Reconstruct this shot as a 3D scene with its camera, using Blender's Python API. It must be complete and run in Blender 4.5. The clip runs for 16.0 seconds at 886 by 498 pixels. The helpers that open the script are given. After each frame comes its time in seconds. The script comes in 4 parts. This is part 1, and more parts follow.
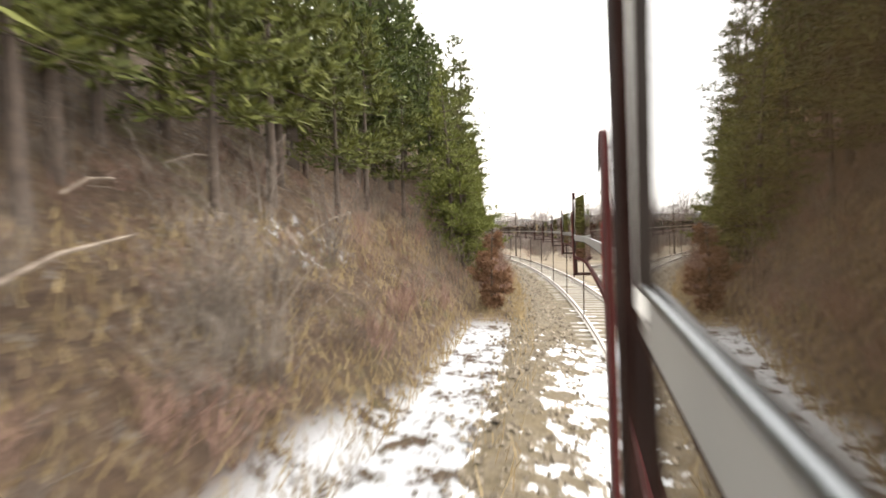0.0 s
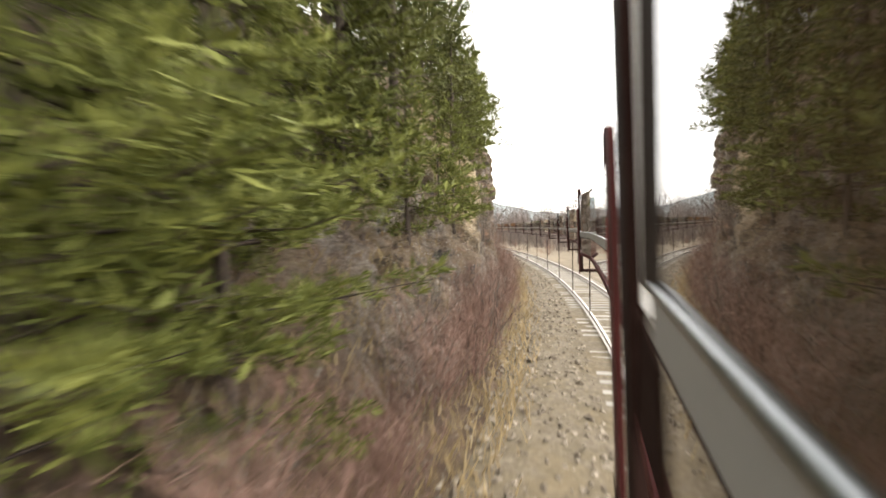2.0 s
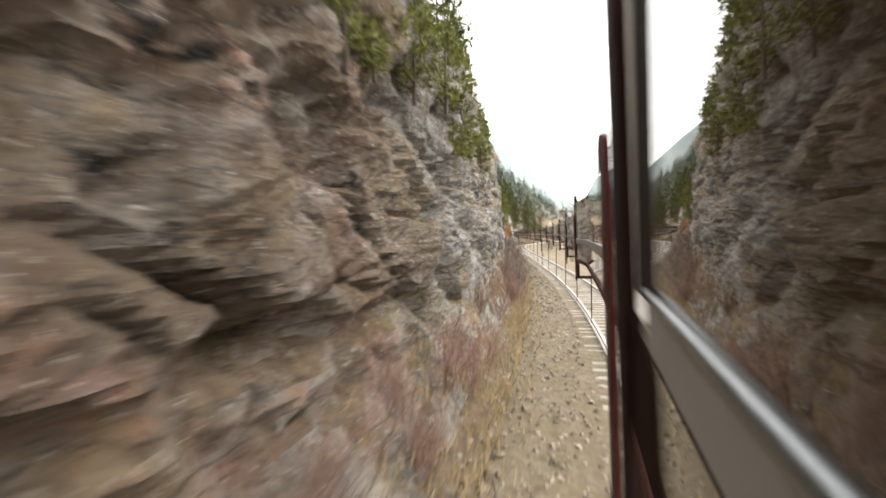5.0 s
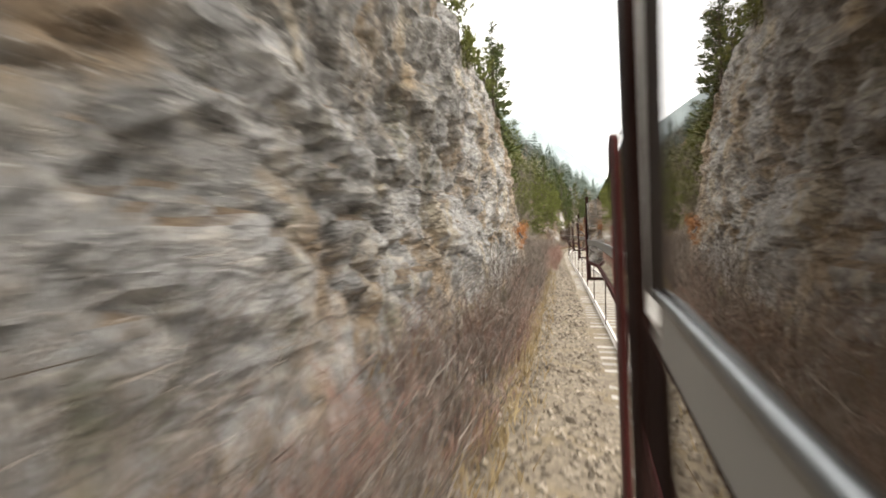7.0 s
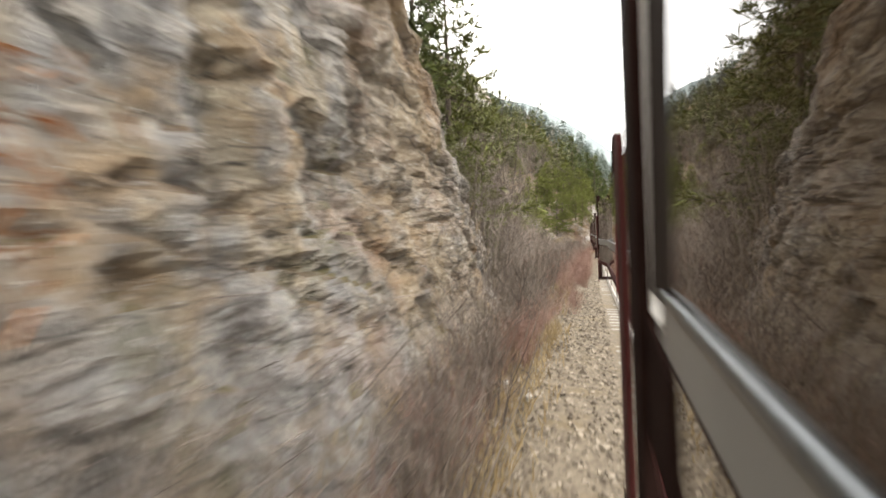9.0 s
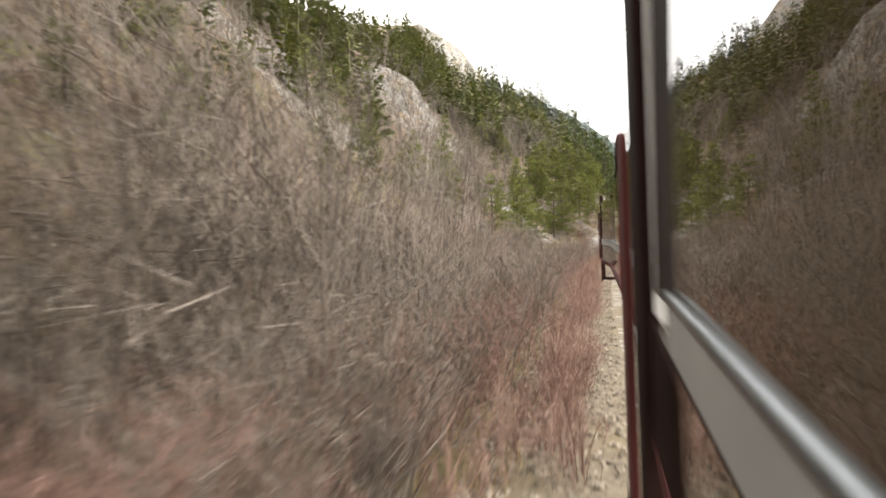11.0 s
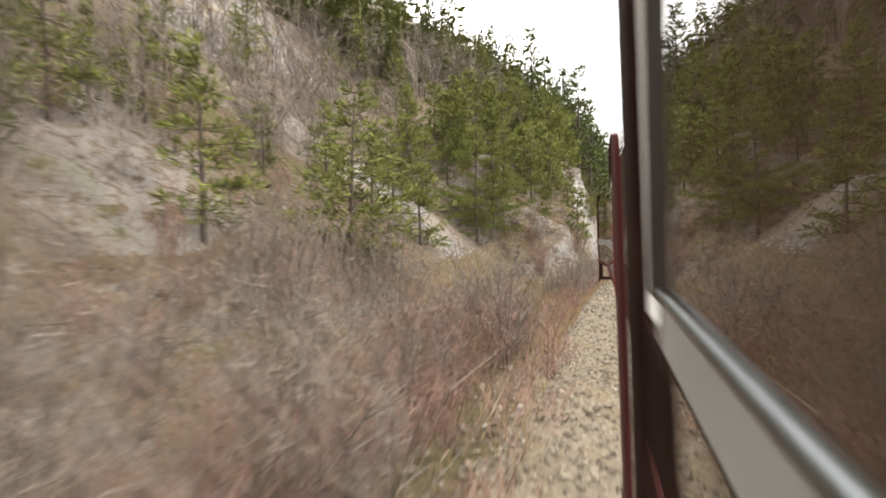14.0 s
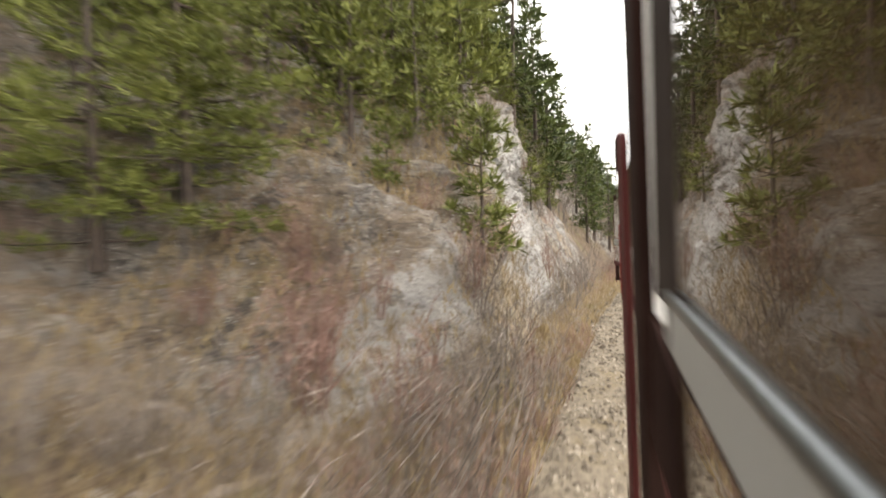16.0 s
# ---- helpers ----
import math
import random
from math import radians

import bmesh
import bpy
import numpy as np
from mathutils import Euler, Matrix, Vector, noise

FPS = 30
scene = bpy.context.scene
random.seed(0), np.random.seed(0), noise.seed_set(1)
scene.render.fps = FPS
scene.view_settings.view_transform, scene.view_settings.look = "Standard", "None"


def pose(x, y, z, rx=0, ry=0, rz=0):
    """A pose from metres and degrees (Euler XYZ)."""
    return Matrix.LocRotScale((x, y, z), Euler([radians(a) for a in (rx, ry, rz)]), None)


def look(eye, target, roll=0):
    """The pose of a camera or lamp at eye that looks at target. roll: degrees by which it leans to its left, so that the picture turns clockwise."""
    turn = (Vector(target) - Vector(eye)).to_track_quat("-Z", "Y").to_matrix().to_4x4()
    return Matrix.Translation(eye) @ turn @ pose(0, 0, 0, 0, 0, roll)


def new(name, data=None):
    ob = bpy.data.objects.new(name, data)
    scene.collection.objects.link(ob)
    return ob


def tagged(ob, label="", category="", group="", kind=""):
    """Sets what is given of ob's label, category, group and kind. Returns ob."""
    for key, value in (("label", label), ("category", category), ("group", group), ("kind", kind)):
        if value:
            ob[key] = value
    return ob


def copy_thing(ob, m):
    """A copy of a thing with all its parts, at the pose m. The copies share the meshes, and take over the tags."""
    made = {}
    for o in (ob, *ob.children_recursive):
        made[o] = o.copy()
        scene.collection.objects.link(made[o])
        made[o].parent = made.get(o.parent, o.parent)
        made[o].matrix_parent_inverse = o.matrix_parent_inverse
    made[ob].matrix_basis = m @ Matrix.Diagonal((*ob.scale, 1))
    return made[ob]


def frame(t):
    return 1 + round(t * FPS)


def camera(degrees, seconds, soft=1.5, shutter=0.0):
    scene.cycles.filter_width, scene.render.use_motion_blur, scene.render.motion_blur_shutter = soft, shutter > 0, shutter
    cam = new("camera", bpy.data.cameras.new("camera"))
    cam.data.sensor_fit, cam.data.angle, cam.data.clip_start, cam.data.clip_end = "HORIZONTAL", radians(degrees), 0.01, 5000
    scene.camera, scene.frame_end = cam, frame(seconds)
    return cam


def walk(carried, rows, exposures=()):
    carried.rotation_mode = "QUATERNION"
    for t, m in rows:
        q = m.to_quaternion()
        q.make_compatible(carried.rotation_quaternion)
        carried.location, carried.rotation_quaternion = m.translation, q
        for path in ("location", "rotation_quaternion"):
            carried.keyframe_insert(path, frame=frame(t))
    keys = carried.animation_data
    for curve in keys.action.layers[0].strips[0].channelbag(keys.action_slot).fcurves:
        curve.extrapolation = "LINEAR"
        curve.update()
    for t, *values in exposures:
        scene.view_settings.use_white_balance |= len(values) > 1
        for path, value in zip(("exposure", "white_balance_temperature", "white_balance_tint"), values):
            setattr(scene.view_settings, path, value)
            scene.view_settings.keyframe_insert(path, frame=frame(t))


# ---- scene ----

# The line of the track: bend (1/100 m, left positive) at each second of travel at an even speed.
SPEED, EYE = 10.745, 2.95
BENDS = (0.631, 0.659, 0.596, 0.650, 0.628, 0.573, 0.397, 0.495, 0.329, -0.037, 0.100, 0.027, -0.085,
         -0.202, -0.169, -0.325, -0.847, -0.656, -0.241, -0.036, 0.0)
STEP = 0.02
_ts = np.arange(-4.0, 60.0, STEP)
_turn = np.cumsum(np.interp(_ts, np.arange(len(BENDS)), BENDS) * 0.01) * STEP * SPEED
_turn -= np.interp(0, _ts, _turn)
_xs = np.cumsum(-np.sin(_turn)) * STEP * SPEED
_ys = np.cumsum(np.cos(_turn)) * STEP * SPEED
_xs -= np.interp(0, _ts, _xs)
_ys -= np.interp(0, _ts, _ys)
_ss = _ts * SPEED


def heading(s):
    return float(np.interp(s, _ss, _turn))


def place(s, l, z=0.0):
    """World point s metres along the line, l metres to its left, z above the rail heads."""
    a = heading(s)
    return Vector((float(np.interp(s, _ss, _xs)) - l * math.cos(a), float(np.interp(s, _ss, _ys)) - l * math.sin(a), z))


def stand(s, l, z=0.0, turn=0.0, scale=1.0):
    """Pose of a thing at that place, its y axis along the line."""
    return Matrix.Translation(place(s, l, z)) @ Matrix.Rotation(heading(s) + turn, 4, "Z") @ Matrix.Scale(scale, 4)


# ---- camera and walk ----
cam = camera(85.2, 16.0, soft=1.7, shutter=0.36)
AIM_T = (0, .5, 1, 1.5, 2, 2.5, 3, 3.5, 4, 4.5, 7, 7.5, 8, 8.5, 9, 9.5, 10, 12.5, 13, 13.5, 14, 14.5, 15, 15.5, 16)
AIM_X = (-25, -19, -15.7, -17, -15.7, -15.7, -17, -22, -27, -28.7, -6.5, .4, 0, -1, -.3, 1.2, 8.8, 1.2, -.3, -3.4, -5, -3.4, -1.8, -2.6, 5.8)
AIM_Y = (-7.5, -12.9, -12.9, -14.4, -13.6, -15.2, -6, -7.5, -3.6, -2.1, 1, 1.7, 1.7, 1, -.6, 1.7, .2, -.6, -.6, -.6, -.6, -3.6, -.6, 2.5, .2)
ROWS = []
for k in range(161):
    t = k * 0.1
    yaw = heading(SPEED * t) + math.atan((1048.9 + np.interp(t, AIM_T, AIM_X) - 784) / 852.2)
    lift = math.atan((417.5 + np.interp(t, AIM_T, AIM_Y) - 441) / 852.2)
    eye = place(SPEED * t, 0, EYE)
    way = Vector((-math.sin(yaw) * math.cos(lift), math.cos(yaw) * math.cos(lift), math.sin(lift)))
    ROWS.append((t, look(eye, eye + way, -1.09)))
walk(cam, ROWS)

# ---- world and light ----
world = bpy.data.worlds.new("overcast")
scene.world = world
world.use_nodes = True
wn = world.node_tree.nodes
sky = wn.new("ShaderNodeTexSky")
sky.sky_type = "NISHITA"
sky.sun_disc = False
sky.sun_elevation, sky.sun_rotation = radians(45), radians(49)
sky.air_density, sky.dust_density, sky.ozone_density = 1.0, 4.0, 1.0
cloud = wn.new("ShaderNodeMix")
cloud.data_type = "RGBA"
cloud.inputs["Factor"].default_value = 0.85
scaled = wn.new("ShaderNodeVectorMath")
scaled.operation = "SCALE"
scaled.inputs["Scale"].default_value = 0.12
world.node_tree.links.new(sky.outputs["Color"], scaled.inputs[0])
world.node_tree.links.new(scaled.outputs[0], cloud.inputs["A"])
cloud.inputs["B"].default_value = (1.25, 1.2, 1.13, 1)
world.node_tree.links.new(cloud.outputs["Result"], wn["Background"].inputs["Color"])
wn["Background"].inputs["Strength"].default_value = 3.7
sun = new("sun", bpy.data.lights.new("sun", "SUN"))
sun.data.energy, sun.data.angle, sun.data.color = 1.3, radians(25), (1.0, 0.95, 0.88)
sun.matrix_world = look((30, 26, 40), (0, 0, 0))


# ---- materials ----
def hexmix(tree, fac, a, b):
    m = tree.nodes.new("ShaderNodeMix")
    m.data_type = "RGBA"
    for sock, v in ((m.inputs["A"], a), (m.inputs["B"], b)):
        if isinstance(v, tuple):
            sock.default_value = (*v, 1)
        else:
            tree.links.new(v, sock)
    if isinstance(fac, float):
        m.inputs["Factor"].default_value = fac
    else:
        tree.links.new(fac, m.inputs["Factor"])
    return m.outputs["Result"]


class Mat:
    """A small builder round one node material."""

    def __init__(self, name, rough=0.85, metal=0.0):
        self.mat = bpy.data.materials.new(name)
        self.mat.use_nodes = True
        self.tree = self.mat.node_tree
        self.shader = self.tree.nodes["Principled BSDF"]
        self.shader.inputs["Roughness"].default_value = rough
        self.shader.inputs["Metallic"].default_value = metal
        self.coord = self.tree.nodes.new("ShaderNodeNewGeometry").outputs["Position"]

    def node(self, kind, **values):
        n = self.tree.nodes.new(kind)
        for k, v in values.items():
            if k in n.inputs:
                n.inputs[k].default_value = v
        return n

    def stretch(self, x, y, z):
        n = self.node("ShaderNodeVectorMath")
        n.operation = "MULTIPLY"
        n.inputs[1].default_value = (x, y, z)
        self.tree.links.new(self.coord, n.inputs[0])
        return n.outputs[0]

    def noise(self, scale, detail=4.0, rough=0.55, lo=0.35, hi=0.65, vec=None):
        n = self.node("ShaderNodeTexNoise", Scale=scale, Detail=detail, Roughness=rough)
        self.tree.links.new(vec or self.coord, n.inputs["Vector"])
        r = self.node("ShaderNodeMapRange")
        r.inputs["From Min"].default_value, r.inputs["From Max"].default_value = lo, hi
        self.tree.links.new(n.outputs["Fac"], r.inputs["Value"])
        return r.outputs["Result"]

    def cracks(self, scale, width=0.08, vec=None):
        n = self.node("ShaderNodeTexVoronoi", Scale=scale)
        n.feature = "DISTANCE_TO_EDGE"
        self.tree.links.new(vec or self.coord, n.inputs["Vector"])
        r = self.node("ShaderNodeMapRange")
        r.inputs["From Min"].default_value, r.inputs["From Max"].default_value = 0.0, width
        self.tree.links.new(n.outputs["Distance"], r.inputs["Value"])
        return r.outputs["Result"]

    def cells(self, scale, vec=None):
        """Another shade for each block of the rock."""
        n = self.node("ShaderNodeTexVoronoi", Scale=scale)
        w = self.node("ShaderNodeTexNoise", Scale=1.5, Detail=3.0)
        self.tree.links.new(vec or self.coord, w.inputs["Vector"])
        add = self.tree.nodes.new("ShaderNodeVectorMath")
        self.tree.links.new(vec or self.coord, add.inputs[0])
        self.tree.links.new(w.outputs["Color"], add.inputs[1])
        self.tree.links.new(add.outputs[0], n.inputs["Vector"])
        sp = self.tree.nodes.new("ShaderNodeSeparateColor")
        self.tree.links.new(n.outputs["Color"], sp.inputs[0])
        return sp.outputs[0]

    def steep(self, lo, hi):
        """1 on upright faces, 0 on level ones."""
        g = self.tree.nodes.new("ShaderNodeNewGeometry")
        sp = self.tree.nodes.new("ShaderNodeSeparateXYZ")
        self.tree.links.new(g.outputs["Normal"], sp.inputs[0])
        r = self.node("ShaderNodeMapRange")
        r.inputs["From Min"].default_value, r.inputs["From Max"].default_value = hi, lo
        self.tree.links.new(sp.outputs["Z"], r.inputs["Value"])
        return r.outputs["Result"]

    def attr(self, name):
        n = self.tree.nodes.new("ShaderNodeAttribute")
        n.attribute_name = name
        return n.outputs["Fac"]

    def calc(self, op, a, b):
        n = self.tree.nodes.new("ShaderNodeMath")
        n.operation = op
        for i, v in enumerate((a, b)):
            if isinstance(v, (int, float)):
                n.inputs[i].default_value = v
            else:
                self.tree.links.new(v, n.inputs[i])
        return n.outputs[0]

    def island(self):
        return self.tree.nodes.new("ShaderNodeNewGeometry").outputs["Random Per Island"]

    def each(self):
        return self.tree.nodes.new("ShaderNodeObjectInfo").outputs["Random"]

    def colour(self, c):
        if isinstance(c, tuple):
            self.shader.inputs["Base Color"].default_value = (*c, 1)
        else:
            self.tree.links.new(c, self.shader.inputs["Base Color"])
        return self

    def mix(self, fac, a, b):
        return hexmix(self.tree, fac, a, b)

    def bump(self, height, strength=0.4, distance=0.05):
        n = self.node("ShaderNodeBump", Strength=strength, Distance=distance)
        self.tree.links.new(height, n.inputs["Height"])
        self.tree.links.new(n.outputs["Normal"], self.shader.inputs["Normal"])
        return self


def terrain_material():
    m = Mat("bank_rock_and_litter", 0.95)
    # rock: grey limestone with ochre and rust stains, pale scars, shaded hollows painted dark
    beds = m.stretch(0.7, 0.7, 1.8)
    rock = m.mix(m.noise(0.8, 7, 0.65), (0.27, 0.265, 0.255), (0.56, 0.545, 0.52))
    rock = m.mix(m.noise(2.6, 9, 0.7, 0.5, 0.64, beds), rock, (0.66, 0.61, 0.53))
    fall = m.stretch(1.1, 1.1, 0.13)
    rock = m.mix(m.calc("MULTIPLY", m.noise(0.8, 6, 0.65, 0.55, 0.63, fall), 0.75), rock, (0.50, 0.41, 0.27))
    rock = m.mix(m.calc("MULTIPLY", m.noise(1.3, 6, 0.65, 0.53, 0.62, fall), 0.7), rock, (0.13, 0.125, 0.12))
    rock = m.mix(m.calc("MULTIPLY", m.noise(0.42, 6, 0.65, 0.53, 0.63), 0.8), rock, (0.44, 0.30, 0.16))
    rock = m.mix(m.calc("MULTIPLY", m.noise(0.7, 6, 0.65, 0.40, 0.58), m.calc("MULTIPLY", m.attr("tan"), 0.75)), rock, (0.34, 0.24, 0.13))
    rock = m.mix(m.calc("MULTIPLY", m.noise(0.5, 7, 0.65, 0.50, 0.62, m.stretch(1, 1, 1.4)), m.attr("rust")), rock, (0.42, 0.15, 0.075))
    rock = m.mix(m.calc("MULTIPLY", m.noise(0.9, 6, 0.7, 0.56, 0.66, m.stretch(1.3, 1.3, 0.8)), 0.7), rock, (0.14, 0.13, 0.045))
    # dark patches stand in for the shade inside hollows
    rock = m.mix(m.noise(2.0, 9, 0.72, 0.34, 0.42, beds), (0.085, 0.074, 0.06), rock)
    rock = m.mix(m.calc("MULTIPLY", m.noise(1.1, 7, 0.7, 0.32, 0.56), m.calc("MULTIPLY", m.attr("tan"), 0.85)), rock, (0.145, 0.092, 0.053))
    rock = m.mix(m.calc("MULTIPLY", m.cells(3.2, beds), 0.38), rock, (0.085, 0.075, 0.063))
    rock = m.mix(m.calc("MULTIPLY", m.noise(5.0, 8, 0.8, 0.6, 0.68, beds), 0.8), rock, (0.62, 0.58, 0.52))
    rock = m.mix(m.calc("MULTIPLY", m.noise(1.5, 6, 0.65, 0.38, 0.6, m.stretch(1.2, 1.2, 0.25)), m.calc("MULTIPLY", m.attr("streak"), 0.92)), rock, (0.125, 0.115, 0.098))
    # near-black spots painted as shaded holes where the rock is tan
    rock = m.mix(m.calc("MULTIPLY", m.noise(1.4, 8, 0.7, 0.56, 0.62, m.stretch(.7, .7, 1.3)), m.attr("tan")), rock, (0.03, 0.024, 0.02))
    rock = m.mix(m.calc("MULTIPLY", m.noise(0.9, 7, 0.7, 0.36, 0.56), m.calc("MULTIPLY", m.attr("ochre"), 0.9)), rock, m.mix(m.noise(3.0, 6, 0.7), (0.36, 0.25, 0.13), (0.66, 0.54, 0.36)))
    wob = m.node("ShaderNodeTexNoise", Scale=0.9, Detail=4.0)
    m.tree.links.new(m.coord, wob.inputs["Vector"])
    warped = m.node("ShaderNodeVectorMath")
    m.tree.links.new(beds, warped.inputs[0])
    m.tree.links.new(wob.outputs["Color"], warped.inputs[1])
    rock = m.mix(m.cracks(1.1, 0.035, warped.outputs[0]), m.mix(0.6, rock, (0.035, 0.03, 0.026)), rock)
    rock = m.mix(m.calc("MULTIPLY", m.noise(11.0, 5, 0.7, 0.6, 0.67, beds), 0.75), rock, (0.72, 0.68, 0.61))
    rock = m.mix(m.calc("MULTIPLY", m.noise(9.0, 5, 0.7, 0.33, 0.40, m.stretch(.8, .8, 1.6)), 1.0), m.mix(0.6, rock, (0.06, 0.052, 0.044)), rock)
    # soil: leaf litter, dry grass, moss
    soil = m.mix(m.noise(1.2, 6), (0.085, 0.05, 0.028), (0.175, 0.115, 0.064))
    soil = m.mix(m.noise(6.0, 9, 0.75, 0.42, 0.62), soil, (0.25, 0.18, 0.107))
    soil = m.mix(m.noise(4.0, 9, 0.75, 0.36, 0.44), (0.05, 0.035, 0.022), soil)
    soil = m.mix(m.calc("MULTIPLY", m.noise(0.45, 5, 0.6, 0.52, 0.64), 0.65), soil, (0.14, 0.14, 0.035))
    soil = m.mix(m.calc("MULTIPLY", m.noise(2.5, 8, 0.7, 0.58, 0.64), 0.7), soil, (0.38, 0.35, 0.31))
    soil = m.mix(m.calc("MULTIPLY", m.calc("MULTIPLY", m.noise(1.7, 7, 0.7, 0.3, 0.55), m.attr("litter")), 0.8), soil, m.mix(m.noise(7.0, 6, 0.7), (0.045, 0.024, 0.013), (0.125, 0.072, 0.04)))
    both = m.mix(m.calc("MULTIPLY", m.steep(0.72, 0.93), m.attr("rocky")), soil, rock)
    both = m.mix(m.calc("MULTIPLY", m.noise(2.2, 8, 0.75, 0.42, 0.5), m.attr("scree")), both, (0.55, 0.53, 0.50))
    # snow lies only where it was left in the cold stretch
    snow = m.calc("MULTIPLY", m.noise(1.5, 8, 0.75, 0.43, 0.48), m.attr("snow"))
    both = m.mix(snow, both, (0.82, 0.84, 0.87))
    m.colour(both)
    h = m.calc("ADD", m.noise(3.0, 10, 0.72, 0.2, 0.8, beds), m.calc("MULTIPLY", m.noise(9, 8, 0.75, 0.2, 0.8), 0.4))
    h = m.calc("ADD", h, m.calc("MULTIPLY", m.cells(3.2, beds), 0.5))
    return m.bump(h, 1.0, 0.25).mat



TERRAIN = terrain_material()


def plain(name, a, b, scale, rough=0.8, metal=0.0, bump=0.2, each=0.0, gloss=0.5):
    m = Mat(name, rough, metal)
    m.shader.inputs["Specular IOR Level"].default_value = gloss
    c = m.mix(m.noise(scale, 6, 0.6, 0.3, 0.7), a, b)
    if each:
        c = m.mix(m.calc("MULTIPLY", m.each(), each), c, tuple(v * 0.45 for v in a))
    m.colour(c)
    return m.bump(m.noise(scale * 4, 6, 0.6, 0.2, 0.8), bump, 0.01).mat


def ballast_material():
    m = Mat("ballast_bed", 0.95)
    c = m.mix(m.noise(11.0, 6, 0.6, 0.3, 0.7), (0.065, 0.048, 0.032), (0.20, 0.165, 0.115))
    c = m.mix(m.calc("MULTIPLY", m.noise(0.9, 5, 0.6, 0.5, 0.62), 0.6), c, (0.13, 0.095, 0.045))
    c = m.mix(m.calc("MULTIPLY", m.noise(3.0, 6, 0.7, 0.35, 0.6), m.calc("MULTIPLY", m.attr("grassy"), 0.85)), c, m.mix(m.noise(9.0, 5, 0.7), (0.05, 0.04, 0.02), (0.13, 0.10, 0.055)))
    crust = m.calc("MULTIPLY", m.calc("SUBTRACT", m.calc("ADD", m.noise(2.2, 6, 0.7, 0.3, 0.7), m.attr("snow")), 1.0), 9.0)
    crust = m.calc("MINIMUM", m.calc("MAXIMUM", crust, 0.0), 1.0)
    c = m.mix(crust, c, (0.80, 0.82, 0.85))
    m.colour(c)
    return m.bump(m.noise(44, 6, 0.6, 0.2, 0.8), 0.8, 0.01).mat


BALLAST_BED = ballast_material()
RIGHT_GROUND = plain("valley_ground", (0.10, 0.075, 0.05), (0.20, 0.16, 0.10), 0.6, 0.95, bump=0.6)
# ridge woods, with the pale blue of distance haze put into the base colour
RIDGE_HAZED = plain("far_woods_painted_haze", (0.21, 0.25, 0.255), (0.29, 0.325, 0.325), 0.05, 1.0, bump=0.0, gloss=0.0)
RAIL_STEEL = plain("rail_steel", (0.30, 0.25, 0.21), (0.45, 0.42, 0.38), 9.0, 0.32, 0.9)
SLEEPER = plain("weathered_concrete", (0.26, 0.24, 0.21), (0.36, 0.34, 0.30), 8.0, 0.9, each=0.5)
MAROON = plain("maroon_paint", (0.05, 0.012, 0.011), (0.085, 0.02, 0.018), 2.0, 0.7, bump=0.05, gloss=0.15)
RED_PAINT = plain("red_paint", (0.16, 0.015, 0.015), (0.24, 0.03, 0.03), 3.0, 0.6, bump=0.05, gloss=0.2)
FRAME_DARK = plain("dark_frame_paint", (0.014, 0.007, 0.006), (0.03, 0.016, 0.013), 5.0, 0.9, bump=0.08, gloss=0.04)
SEAL_GREY = plain("grey_seal", (0.03, 0.022, 0.018), (0.05, 0.04, 0.034), 8.0, 0.9, bump=0.1, gloss=0.06)
OFF_WHITE = plain("dusty_white_paint", (0.25, 0.25, 0.235), (0.345, 0.34, 0.318), 7.0, 0.6, bump=0.12)
BRIGHT_STRIP = plain("bright_strip", (0.75, 0.74, 0.70), (0.85, 0.84, 0.8), 5.0, 0.4, bump=0.05)
CHROME = plain("worn_chrome", (0.17, 0.185, 0.195), (0.27, 0.285, 0.295), 12.0, 0.33, 0.95, bump=0.3)
POLE_WOOD = plain("old_pole_wood", (0.05, 0.038, 0.03), (0.10, 0.08, 0.06), 4.0, 0.9)
BARK = plain("pine_bark", (0.04, 0.03, 0.024), (0.09, 0.066, 0.05), 5.0, 0.95, bump=0.8)
BLACK_WOOD = plain("wet_black_wood", (0.012, 0.010, 0.009), (0.03, 0.025, 0.021), 6.0, 0.9, bump=0.6)
DEADWOOD = plain("dead_wood", (0.12, 0.09, 0.07), (0.3, 0.25, 0.2), 6.0, 0.95, bump=0.6)
SNOWY = plain("old_snow", (0.80, 0.82, 0.85), (0.88, 0.89, 0.9), 3.0, 0.6)


def pane_material():
    m = Mat("dark_window_glass", 0.015)
    m.colour(m.mix(m.noise(3.0, 4), (0.045, 0.029, 0.016), (0.062, 0.041, 0.023)))
    m.shader.inputs["IOR"].default_value = 1.9
    return m.mat


PANE = pane_material()


def leafy(name, dark, light, rough=0.7):
    m = Mat(name, rough)
    c = m.mix(m.island(), dark, light)
    c = m.mix(m.calc("MULTIPLY", m.noise(0.6, 3), 0.5), c, dark)
    m.colour(c)
    m.shader.inputs["Specular IOR Level"].default_value = 0.2
    return m.mat


NEEDLES = leafy("pine_needles", (0.032, 0.045, 0.014), (0.12, 0.145, 0.034))
NEEDLES_BRIGHT = leafy("young_pine_needles", (0.066, 0.078, 0.017), (0.22, 0.232, 0.055))
NEEDLES_OLIVE = leafy("olive_pine_needles", (0.05, 0.058, 0.014), (0.15, 0.16, 0.04))
NEEDLES_RUST = leafy("dead_needles", (0.12, 0.062, 0.032), (0.26, 0.15, 0.085))
LEAVES_ORANGE = leafy("dry_orange_leaves", (0.20, 0.075, 0.025), (0.40, 0.19, 0.07))
TWIG_RED = leafy("red_brown_twigs", (0.14, 0.079, 0.06), (0.35, 0.232, 0.185))
